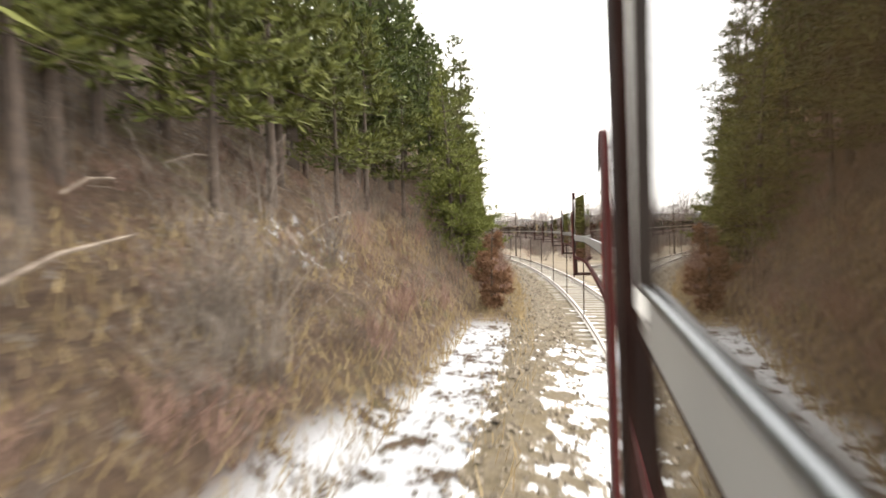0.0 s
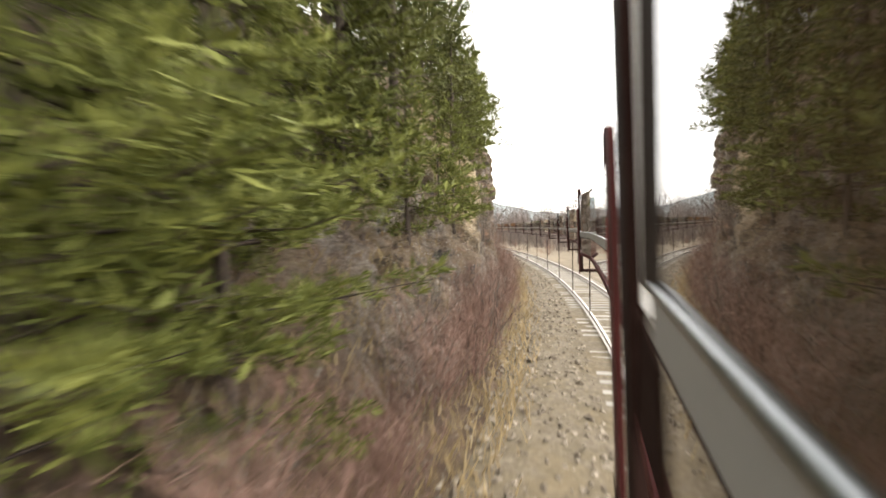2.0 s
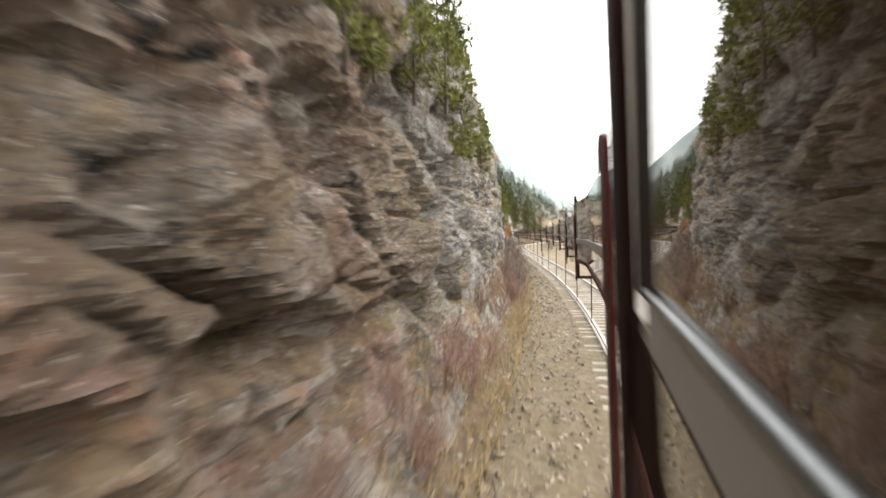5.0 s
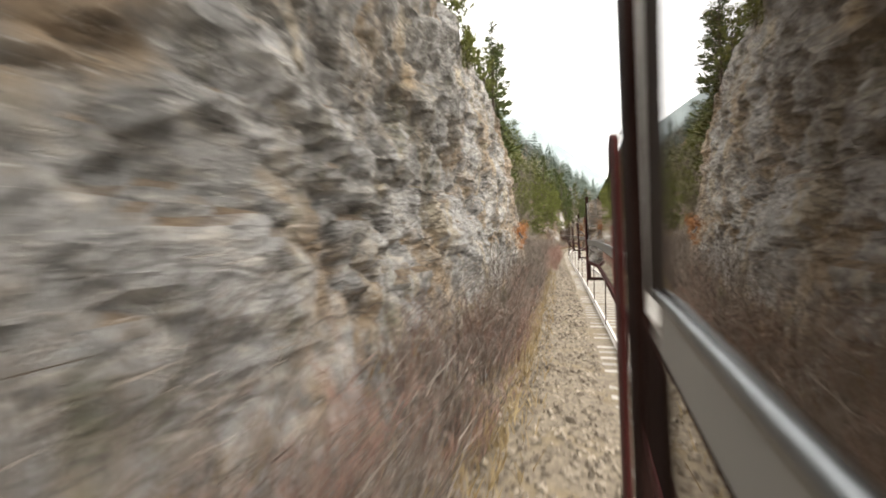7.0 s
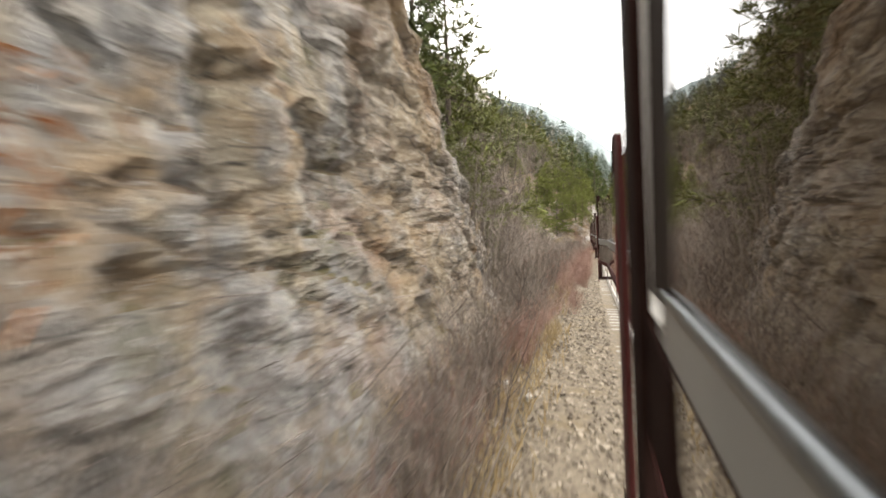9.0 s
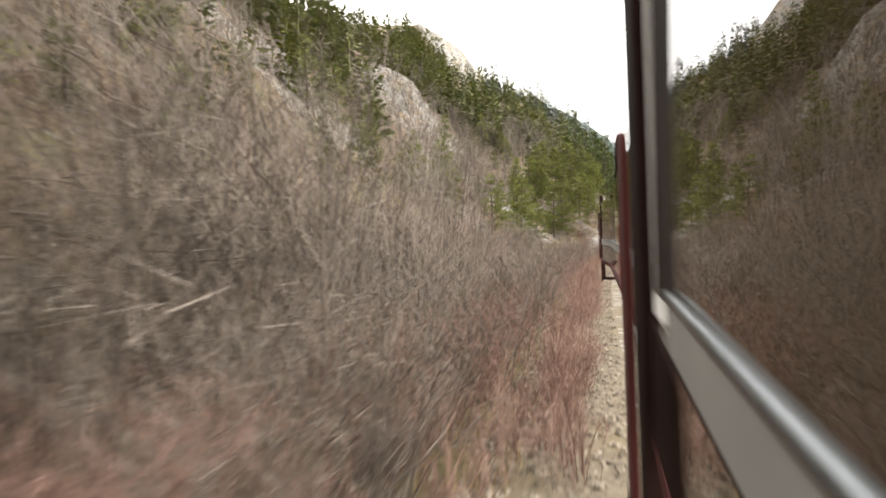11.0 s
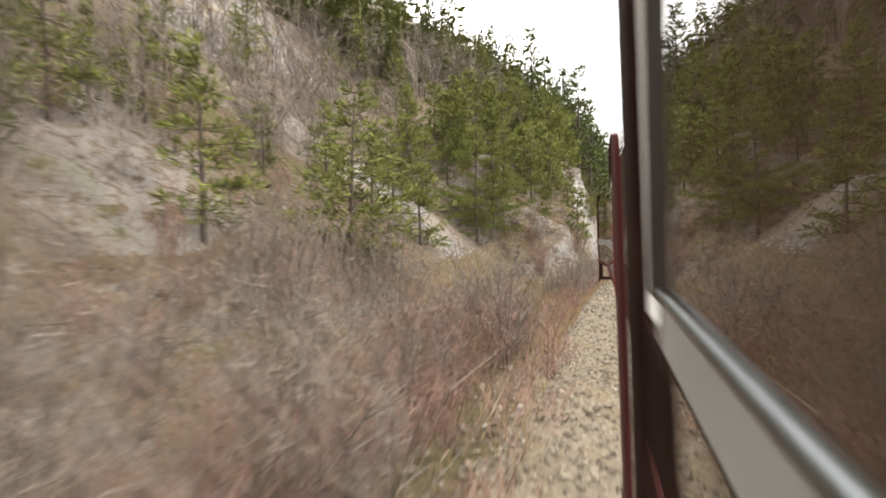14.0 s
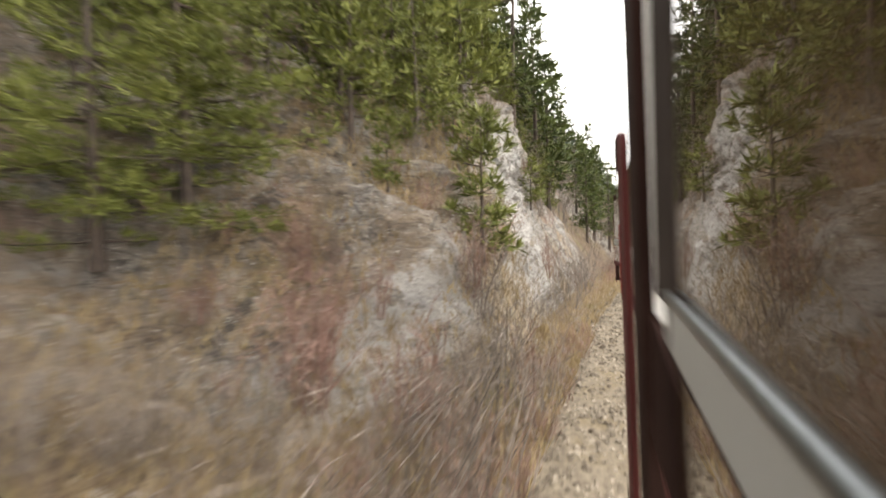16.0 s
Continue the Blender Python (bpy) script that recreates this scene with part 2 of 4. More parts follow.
TWIG_GREY = leafy("grey_brown_twigs", (0.085, 0.069, 0.057), (0.275, 0.23, 0.188))
DRY_GRASS = leafy("dry_grass", (0.18, 0.125, 0.06), (0.36, 0.28, 0.15))
STONES = leafy("ballast_stones", (0.085, 0.068, 0.05), (0.36, 0.31, 0.24), 0.9)
RUBBLE = leafy("limestone_rubble", (0.17, 0.165, 0.155), (0.58, 0.56, 0.53), 0.9)
FAR_WOOD = leafy("far_woods", (0.095, 0.11, 0.05), (0.25, 0.265, 0.11), 0.95)
FAR_BARE = leafy("far_bare_woods", (0.13, 0.105, 0.095), (0.26, 0.22, 0.20), 0.95)
# needles of the far pines, bluer and paler: haze mixed into the colour
FAR_HAZED = leafy("distant_woods_painted_haze", (0.10, 0.13, 0.115), (0.20, 0.235, 0.20), 1.0)


# ---- mesh helpers ----
def mesh_from(name, verts, faces, material, smooth=False):
    me = bpy.data.meshes.new(name)
    me.from_pydata([tuple(v) for v in verts], [], faces)
    me.materials.append(material)
    if smooth:
        me.polygons.foreach_set("use_smooth", [True] * len(me.polygons))
    me.update()
    return me


def part(name, me, parent, label="", at=None):
    ob = new(name, me)
    ob.parent = parent
    if at is not None:
        ob.matrix_local = at
    return tagged(ob, label)


def box_data(x0, x1, y0, y1, z0, z1, lean=0.0):
    v = [(x - lean * z, y, z) for x in (x0, x1) for y in (y0, y1) for z in (z0, z1)]
    return v, [(0, 1, 3, 2), (4, 6, 7, 5), (0, 4, 5, 1), (2, 3, 7, 6), (0, 2, 6, 4), (1, 5, 7, 3)]


def bevelled(name, material, boxes, width=0.004, lean=0.0):
    bm = bmesh.new()
    for b in boxes:
        v, f = box_data(*b, lean)
        vs = [bm.verts.new(p) for p in v]
        for q in f:
            bm.faces.new([vs[i] for i in q])
    bmesh.ops.recalc_face_normals(bm, faces=bm.faces)
    if width:
        bmesh.ops.bevel(bm, geom=list(bm.edges), offset=width, segments=2, affect="EDGES", profile=0.6)
    me = bpy.data.meshes.new(name)
    bm.to_mesh(me)
    bm.free()
    me.materials.append(material)
    return me


def tube(verts, faces, pts, radii, sides=5):
    """Adds a tapered tube through the points."""
    base = len(verts)
    n = len(pts)
    for i, p in enumerate(pts):
        d = (pts[min(i + 1, n - 1)] - pts[max(i - 1, 0)])
        d = d.normalized() if d.length > 1e-6 else Vector((0, 0, 1))
        a = d.orthogonal().normalized()
        b = d.cross(a)
        for k in range(sides):
            w = math.tau * k / sides
            verts.append(p + (a * math.cos(w) + b * math.sin(w)) * radii[i])
    for i in range(n - 1):
        for k in range(sides):
            k2 = (k + 1) % sides
            faces.append((base + i * sides + k, base + i * sides + k2, base + (i + 1) * sides + k2, base + (i + 1) * sides + k))


# ---- the lie of the land left of the line: (distance, height) from the track outwards ----
STATIONS = []


def station(s, *knots):
    STATIONS.append((s, np.array(knots, float)))


station(-40, (1.3, .0), (2.8, .05), (4.0, 1.1), (6.5, 3.3), (9, 5.4), (14, 9.2), (25, 16), (62, 32))
station(16, (1.3, .0), (2.8, .05), (4.0, 1.1), (6.5, 3.3), (9, 5.4), (14, 9.2), (25, 16), (62, 32))
station(25, (1.3, .0), (2.7, .1), (3.6, 1.0), (6.0, 3.6), (9, 6.2), (14, 10), (25, 17), (62, 34))
station(30.5, (1.3, .0), (2.6, .2), (3.2, 1.6), (4.8, 4.0), (6.6, 6.4), (12, 10.4), (25, 18), (62, 35))
station(34, (1.3, .0), (2.5, .2), (2.9, 2.0), (3.6, 4.4), (5, 6.8), (12, 10.5), (25, 18), (62, 35))
station(39, (1.3, .0), (2.3, .2), (2.7, 2.2), (3.2, 4.8), (4.4, 7.6), (9, 11), (25, 20), (62, 36))
station(47, (1.3, .0), (2.2, .2), (2.7, 2.0), (3.1, 4.5), (3.3, 7.0), (4.6, 10), (25, 22), (62, 38))
station(52, (1.3, .0), (1.55, .15), (2.5, 1.35), (2.7, 3.8), (2.8, 6.7), (4.2, 10.2), (25, 23), (62, 38))
station(57, (1.3, .0), (1.6, .15), (2.4, 1.3), (2.6, 3.8), (2.9, 6.7), (4.2, 10.5), (25, 23), (62, 38))
station(70, (1.3, .0), (1.75, .2), (2.3, 1.6), (2.6, 4.0), (3.0, 7.0), (4.2, 10.5), (25, 23), (62, 40))
station(86, (1.3, .0), (1.75, .2), (2.35, 1.5), (2.6, 4.0), (3.0, 7.4), (4.4, 10.5), (25, 22), (62, 40))
station(95, (1.3, .0), (1.8, .2), (2.4, 1.5), (2.6, 3.2), (3.2, 7.0), (4.0, 10.4), (25, 21), (62, 40))
station(104, (1.3, .0), (1.9, .2), (2.6, 1.5), (3.0, 3.4), (3.2, 6.2), (3.7, 9.8), (25, 20), (62, 42))
station(107.5, (1.3, .0), (2.0, .2), (2.6, 1.6), (2.9, 3.4), (3.2, 4.8), (3.6, 6.0), (25, 20), (62, 43))
station(109.5, (1.3, .0), (2.1, .2), (2.7, 1.6), (3.0, 2.8), (3.2, 3.8), (3.6, 4.5), (25, 20), (62, 44))
station(112, (1.3, .0), (2.3, .2), (2.9, 1.4), (3.2, 2.4), (3.6, 3.0), (5.0, 3.9), (25, 20), (62, 46))
station(113.4, (1.3, .0), (2.7, .1), (3.8, .9), (5.0, 1.8), (6.4, 3.0), (9.4, 5.6), (25, 21), (62, 48))
station(116.5, (1.3, .0), (3.5, .1), (5.0, .6), (7.0, 1.8), (10, 3.6), (16, 9), (30, 26), (62, 52))
station(130, (1.3, .0), (4.0, -.2), (6.5, .0), (8.5, 1.2), (11, 3.4), (17, 9), (30, 25), (62, 50))
station(160, (1.3, .0), (4.0, -.1), (6.0, .0), (7.5, .8), (10, 3.2), (17, 8.4), (30, 22), (62, 47))
station(167, (1.3, .0), (3.8, .0), (5.8, .2), (8.2, 2.2), (13, 5.6), (19, 11), (32, 24), (62, 46))
station(174, (1.3, .0), (3.5, .0), (5.5, .5), (9.2, 4.0), (16, 8.5), (22, 14), (26.5, 24), (62, 46))
station(177, (1.3, .0), (3.2, .0), (5.0, .4), (8.6, 3.4), (15, 8.0), (21.5, 14), (26.5, 24), (62, 46))
station(180.5, (1.3, .0), (2.2, .3), (2.9, 2.6), (5.5, 4.6), (7.7, 7.2), (17.6, 12.6), (32, 26), (62, 45))
station(183, (1.3, .0), (2.2, .2), (2.8, 2.2), (3.5, 4.0), (5.0, 5.6), (12, 11.5), (30, 23), (62, 44))
station(187.5, (1.3, .0), (2.5, .2), (3.2, 3.2), (3.9, 5.6), (5.2, 7.6), (12, 13.0), (30, 24), (62, 45))
station(191, (1.3, .0), (2.6, .2), (3.6, 3.8), (4.4, 7.6), (6.0, 9.8), (12, 14.5), (30, 25), (62, 45))
station(199, (1.3, .0), (3.0, .2), (5.5, 5), (7.8, 9.5), (9.5, 11.5), (15, 16.5), (30, 26), (62, 48))
station(212, (1.3, .0), (4.0, .2), (7, 4), (11, 10), (16, 15.5), (22, 21), (34, 30), (62, 52))
station(226, (1.3, .0), (4.0, .2), (7.5, 5), (12, 11.5), (18, 20.5), (31, 33), (50, 42), (62, 60))
station(246, (1.3, .0), (4.0, .2), (7.5, 5), (12, 11.5), (18, 20.5), (31, 33), (50, 42), (62, 60))
station(280, (1.3, .0), (4.0, .2), (8, 5), (13, 11), (20, 19), (31, 29), (45, 38), (62, 48))
station(420, (1.3, .0), (4.0, .2), (8, 5), (13, 10), (20, 16), (31, 24), (45, 32), (62, 42))
_sta = np.array([s for s, _ in STATIONS])
_kn = np.stack([k for _, k in STATIONS])


def profile(s):
    return np.array([[np.interp(s, _sta, _kn[:, i, j]) for j in (0, 1)] for i in range(_kn.shape[1])])


def land(s, l):
    """Height of the ground left of the line."""
    k = profile(s)
    return float(np.interp(l, k[:, 0], k[:, 1]))


def band(s, *spans):
    """1 inside the spans of the line, fading over three metres."""
    return max([max(0.0, min(1.0, (s - a) / 3 + .5, (b - s) / 3 + .5)) for a, b in spans])


def build_bank():
    rows = np.concatenate([np.arange(-14, 206, 0.18), np.arange(206, 420, 2.0)])
    us = []
    cuts = (5, 10, 26, 26, 26, 20, 16, 10)
    for i in range(7):
        us += [i + j / cuts[i] for j in range(cuts[i])]
    us = np.array(us + [7])
    n = len(us)
    verts, rocky, snow, rust, scree, tan, streak, ochre, litter = [], [], [], [], [], [], [], [], []
    for s in rows:
        k = profile(s)
        L, Z = np.interp(us, range(8), k[:, 0]), np.interp(us, range(8), k[:, 1])
        dl, dz = np.gradient(L), np.gradient(Z)
        ln = np.hypot(dl, dz) + 1e-9
        nl, nz = -dz / ln, dl / ln
        cliff = band(s, (29, 114), (176, 206))
        rough = band(s, (29, 66))
        a = heading(s)
        px, py = float(np.interp(s, _ss, _xs)), float(np.interp(s, _ss, _ys))
        for i in range(n):
            st = min(1.0, max(0.0, (abs(nl[i]) - (.62 if s < 150 else .42)) / .2))
            rk = st * max(cliff, band(s, (169, 180)) * (1 if 5 < us[i] < 6.1 else 0))
            edge = min(1.0, us[i] / 2.4)
            p = Vector((s, L[i], Z[i]))
            w = noise.fractal(p * 0.45, 1.0, 2.0, 3) * (0.22 + 0.25 * rk * min(1.0, Z[i] / 3.5))
            if rk > 0.02:
                q = Vector((s * 0.8, L[i] * .5, Z[i] * 1.5 + s * 0.45))
                q += noise.noise_vector(q * .9) * .55
                calm = 1 if rough > .5 else .35 + .65 * min(1, Z[i] / 4)
                c = noise.voronoi(q * .62)[0]
                w += calm * rk * (0.22 + .10 * rough) * (min(c[1] - c[0], .16) / .16 - .8) + calm * rk * (.15 + .07 * rough) * (noise.cell(noise.voronoi(q * .62)[1][0] * 7.3) - .3)
                c = noise.voronoi(q * 1.7 + Vector((5, 2, 9)))[0]
                w += calm * rk * 0.11 * (min(c[1] - c[0], .3) / .3 - .8)
                w += rk * .05 * noise.noise(q * 5)
                w -= rk * .5 * max(0.0, 1 - abs(s - 100.2 - .12 * math.sin(Z[i] * 1.7)) / .4)
                hole = noise.noise(Vector((s * .8, Z[i] * 1.3, 4.2)))
                if hole > .34:
                    w -= rk * min(.22 + .36 * rough, (hole - .34) * 2.6)
            elif us[i] > 1:
                w += noise.noise(p * 2.1) * 0.06
            w *= edge
            l, z = L[i] + nl[i] * w, Z[i] + nz[i] * w
            l = max(l, 1.15)
            verts.append((px - l * math.cos(a), py - l * math.sin(a), z))
            rocky.append(min(1.0, max(max(cliff * (1 if s < 120 or Z[i] < 9 else .4), 1.0 * band(s, (224, 246)) * (1 if us[i] > 5.6 else 0), band(s, (169, 180)) * (1 if 5 < us[i] < 6.1 else 0)), 0.8 * band(s, (113, 420)) * (1 if noise.noise(p * .09) > .2 else 0))))
            reach = .8 + .4 * band(s, (-20, 7))
            near = 1.0 if us[i] < reach else max(0, 1 - (us[i] - reach) * 3)
            snow.append(max(band(s, (-20, 15)) * near, .75 * band(s, (9.5, 11.5)) * (1 if 2.5 < us[i] < 3.05 and noise.noise(p * 2.7) > .22 else 0)))
            rust.append(.6 * band(s, (33.5, 40)) + max(band(s, (43, 60)) * (.7 if Z[i] < 5.5 else .3), 1.6 * band(s, (45.5, 53)) * (1 if 1.2 < Z[i] < 5.2 else 0)) + .3 * band(s, (101, 107)))
            litter.append(band(s, (-20, 33)))
            ochre.append(max(band(s, (35.5, 41.5)) * min(1, max(0, (Z[i] - 1.6) / 1.5)), band(s, (92.6, 93.8)) * min(1, max(0, (Z[i] - 3.6) / 1.2)), .5 * band(s, (103, 107)), .6 * band(s, (182.5, 186.5)) * (1 if Z[i] < 4.2 else 0)))
            streak.append(band(s, (62, 87)) * min(1.0, max(0.0, (Z[i] - 2.6) / 2.4)))
            tan.append(max(band(s, (-20, 62)) * (.45 if 47 < s and Z[i] < 2.0 else .6 if 37.5 < s < 44 else 1), .75 * band(s, (118, 182)) * (1 if us[i] < 5 else .2), .4 * band(s, (103, 113)), .85 * band(s, (182, 210)) * (1 if Z[i] > 4 else .5)))
            scree.append(max(.62 * band(s, (171.5, 174.5)) * (1 if 2.5 < us[i] < 4.4 else 0), band(s, (157.5, 163)) * (.6 if 3.8 < us[i] < 4.8 else 0), band(s, (177.5, 181)) * (.7 if 1.3 < us[i] < 2.1 else 0), band(s, (185.5, 190.5)) * (1.15 if 1.2 < us[i] < 3.3 else 0)) * .8)
    faces = []
    m = len(rows)
    for r in range(m - 1):
        b = r * n
        faces += [(b + i, b + n + i, b + n + i + 1, b + i + 1) for i in range(n - 1)]
    me = mesh_from("bank", verts, faces, TERRAIN, True)
    for name, vals in (("rocky", rocky), ("snow", snow), ("rust", rust), ("scree", scree), ("tan", tan), ("streak", streak), ("ochre", ochre), ("litter", litter)):
        at = me.attributes.new(name, "FLOAT", "POINT")
        at.data.foreach_set("value", vals)
    rk = np.array(rocky)
    idx = np.array(faces)[:, 0]
    me.polygons.foreach_set("use_smooth", list(map(bool, rk[idx] < .5)))
    ob = new("hillside", me)
    tagged(ob, "rocky hillside with limestone cliff and leaf litter", "hillside", kind="structure")


build_bank()


def upland():
    """High ground behind the hillside."""
    verts, faces = [], []
    out = Vector((-math.cos(.2), -math.sin(.2), 0))
    rows = np.arange(-14, 421, 7.0)
    for s in rows:
        top = place(s, 62, land(s, 62))
        for d, rise in ((-.3, -.3), (40, 9), (120, 16), (480, -40)):
            p = top + out * d + Vector((0, 0, rise))
            verts.append(p + Vector((0, 0, 4 * noise.noise(p * .02) * (d > 0))))
    for r in range(len(rows) - 1):
        faces += [(4 * r + i, 4 * r + 4 + i, 4 * r + 5 + i, 4 * r + 1 + i) for i in range(3)]
    tagged(new("upland", mesh_from("upland", verts, faces, RIGHT_GROUND, True)), "brown upland behind the wooded hillside", "hill", kind="structure")


upland()


def strip(name, s0, s1, step, profile_pts, material, label, category, jitter=0.0, kind="structure"):
    verts, faces = [], []
    rows = np.arange(s0, s1 + step, step)
    n = len(profile_pts)
    for s in rows:
        for l, z in profile_pts:
            j = jitter * noise.noise(Vector((s, l, 0)) * 1.3)
            verts.append(place(s, l, z + j))
    for r in range(len(rows) - 1):
        faces += [(r * n + i, r * n + i + 1, r * n + n + i + 1, r * n + n + i) for i in range(n - 1)]
    return tagged(new(name, mesh_from(name, verts, faces, material, True)), label, category, kind=kind)


strip("track_bed", -40, 300, 0.5, [(-4.4, -.75), (-3.5, -.2), (-2.9, -.17), (-1.8, -.17), (-.6, -.16), (.1, -.08), (.6, -.02), (1.0, .0), (1.6, -.03)],
      BALLAST_BED, "gravel track bed with dry grass", "track bed", 0.03)


def snow_on_bed():
    me = bpy.data.objects["track_bed"].data
    at = me.attributes.new("snow", "FLOAT", "POINT")
    n = 9
    grass = me.attributes.new("grassy", "FLOAT", "POINT")
    grass.data.foreach_set("value", [band(-40 + .5 * (i // n), (2, 72)) for i in range(len(me.vertices))])
    at.data.foreach_set("value", [band(-40 + .5 * (i // n), (-40, 14)) * (1, 1, .9, .7, .6, .5, .2, .2, .8)[i % n] for i in range(len(me.vertices))])


snow_on_bed()
strip("valley_floor", -60, 420, 3.0, [(-260, -9), (-140, -8), (-70, -5), (-30, -2.2), (-14, -1.3), (-7, -1.0), (-4.2, -.72)],
      RIGHT_GROUND, "brown winter grass on the valley side", "ground", 0.5)


def far_ground():
    verts, faces = [(0, 100, -14)], []
    rings = [60, 150, 300, 500, 800, 1200, 2000, 3200, 4600]
    n = 72
    for r in rings:
        for k in range(n):
            a = math.tau * k / n
            verts.append((r * math.sin(a), 100 + r * math.cos(a), -14 + 3 * noise.noise(Vector((r * math.sin(a), r * math.cos(a), 0)) * .004)))
    faces += [(0, 1 + (k + 1) % n, 1 + k) for k in range(n)]
    for i in range(len(rings) - 1):
        for k in range(n):
            b = 1 + i * n
            faces.append((b + k, b + (k + 1) % n, b + n + (k + 1) % n, b + n + k))
    tagged(new("ground", mesh_from("ground", verts, faces, RIGHT_GROUND, True)), "brown winter fields to the horizon", "ground", kind="structure")


far_ground()


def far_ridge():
    """The wooded ridge that closes the valley ahead, distance haze painted into its colour."""
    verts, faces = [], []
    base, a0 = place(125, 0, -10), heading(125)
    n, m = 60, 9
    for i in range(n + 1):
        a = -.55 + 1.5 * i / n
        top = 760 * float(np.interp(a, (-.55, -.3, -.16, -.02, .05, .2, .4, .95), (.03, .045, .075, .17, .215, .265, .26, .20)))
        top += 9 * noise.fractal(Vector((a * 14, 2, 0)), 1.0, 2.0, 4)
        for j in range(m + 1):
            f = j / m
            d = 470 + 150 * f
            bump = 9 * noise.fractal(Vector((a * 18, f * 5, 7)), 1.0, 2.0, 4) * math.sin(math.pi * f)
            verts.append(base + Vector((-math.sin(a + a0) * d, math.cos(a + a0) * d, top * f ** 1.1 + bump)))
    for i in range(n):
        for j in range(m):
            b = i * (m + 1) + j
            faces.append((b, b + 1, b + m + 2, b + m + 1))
    tagged(new("backdrop", mesh_from("ridge", verts, faces, RIDGE_HAZED, True)), "wooded ridge closing the valley, blue haze painted into its colour", "hill", kind="structure")


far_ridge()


# ---- rails and sleepers ----
def rail_object(l, dz):
    prof = [(-.035, 0), (.035, 0), (.033, -.035), (.01, -.045), (.01, -.12), (.065, -.14), (.065, -.155), (-.065, -.155), (-.065, -.14), (-.01, -.12), (-.01, -.045), (-.033, -.035)]
    verts, faces = [], []
    rows = np.arange(-40, 300, 1.0)
    n = len(prof)
    for s in rows:
        for a, b in prof:
            verts.append(place(s, l + a, b + dz))
    for r in range(len(rows) - 1):
        faces += [(r * n + i, r * n + (i + 1) % n, r * n + n + (i + 1) % n, r * n + n + i) for i in range(n)]
    return tagged(new("rail", mesh_from("rail", verts, faces, RAIL_STEEL)), "worn steel rail with shiny head", "rail", "rails of the track", "structure")


rail_object(-1.118, 0.0)
rail_object(-2.553, 0.0)


# ---- the train: dark framed windows with a lowered sash, chrome rail and maroon door edges ----
BAY = SPEED * 0.5
SIZE = 0.72
TIP, STILE = .77, .725
GLASS_TOP, GLASS_LOW = .45, -.40
LEAN = .027


def set_in(y):
    """The side steps in a little behind the front of each bay."""
    return .09 * min(1.0, max(0.0, (-.1 - y) / .9))


def glass_at(y):
    """How far the glass stands right of the eye's line: a little out of the line at the front, then along it."""
    return .107 - .026 * (.729 - max(y, .08)) + set_in(y)


def along(y, x0):
    return x0 + .0154 * max(y, .08) + set_in(y)


def rise(y, z0):
    return z0 + .011 * max(y, .08)


def long_part(name, s, ys, section, material, smooth=False):
    """A beam that follows the line: section(y) gives its outline as (x, z)."""
    rings = [[place(s + y * SIZE, -x * SIZE, EYE + z * SIZE) for x, z in section(y)] for y in ys]
    n = len(rings[0])
    verts = [p for r in rings for p in r]
    faces = [(r * n + i, r * n + (i + 1) % n, r * n + n + (i + 1) % n, r * n + n + i) for r in range(len(ys) - 1) for i in range(n)]
    faces += [tuple(range(n))[::-1], tuple(range(len(verts) - n, len(verts)))]
    inv = stand(s, 0, EYE, 0, SIZE).inverted()
    return mesh_from(name, [inv @ p for p in verts], faces, material, smooth)


def prism(name, material, outline, x0, x1, lean=0.0):
    """An outline (y, z) drawn out from x0 to x1."""
    n = len(outline)
    verts = [(x - lean * z, y, z) for x in (x0, x1) for y, z in outline]
    faces = [(i, (i + 1) % n, n + (i + 1) % n, n + i) for i in range(n)] + [tuple(range(n))[::-1], tuple(range(n, 2 * n))]
    bm = bmesh.new()
    vs = [bm.verts.new(v) for v in verts]
    for f in faces:
        bm.faces.new([vs[i] for i in f])
    bmesh.ops.recalc_face_normals(bm, faces=bm.faces)
    bmesh.ops.bevel(bm, geom=list(bm.edges), offset=.0025, segments=2, affect="EDGES", profile=.6)
    me = bpy.data.meshes.new(name)
    bm.to_mesh(me)
    bm.free()
    me.materials.append(material)
    return me


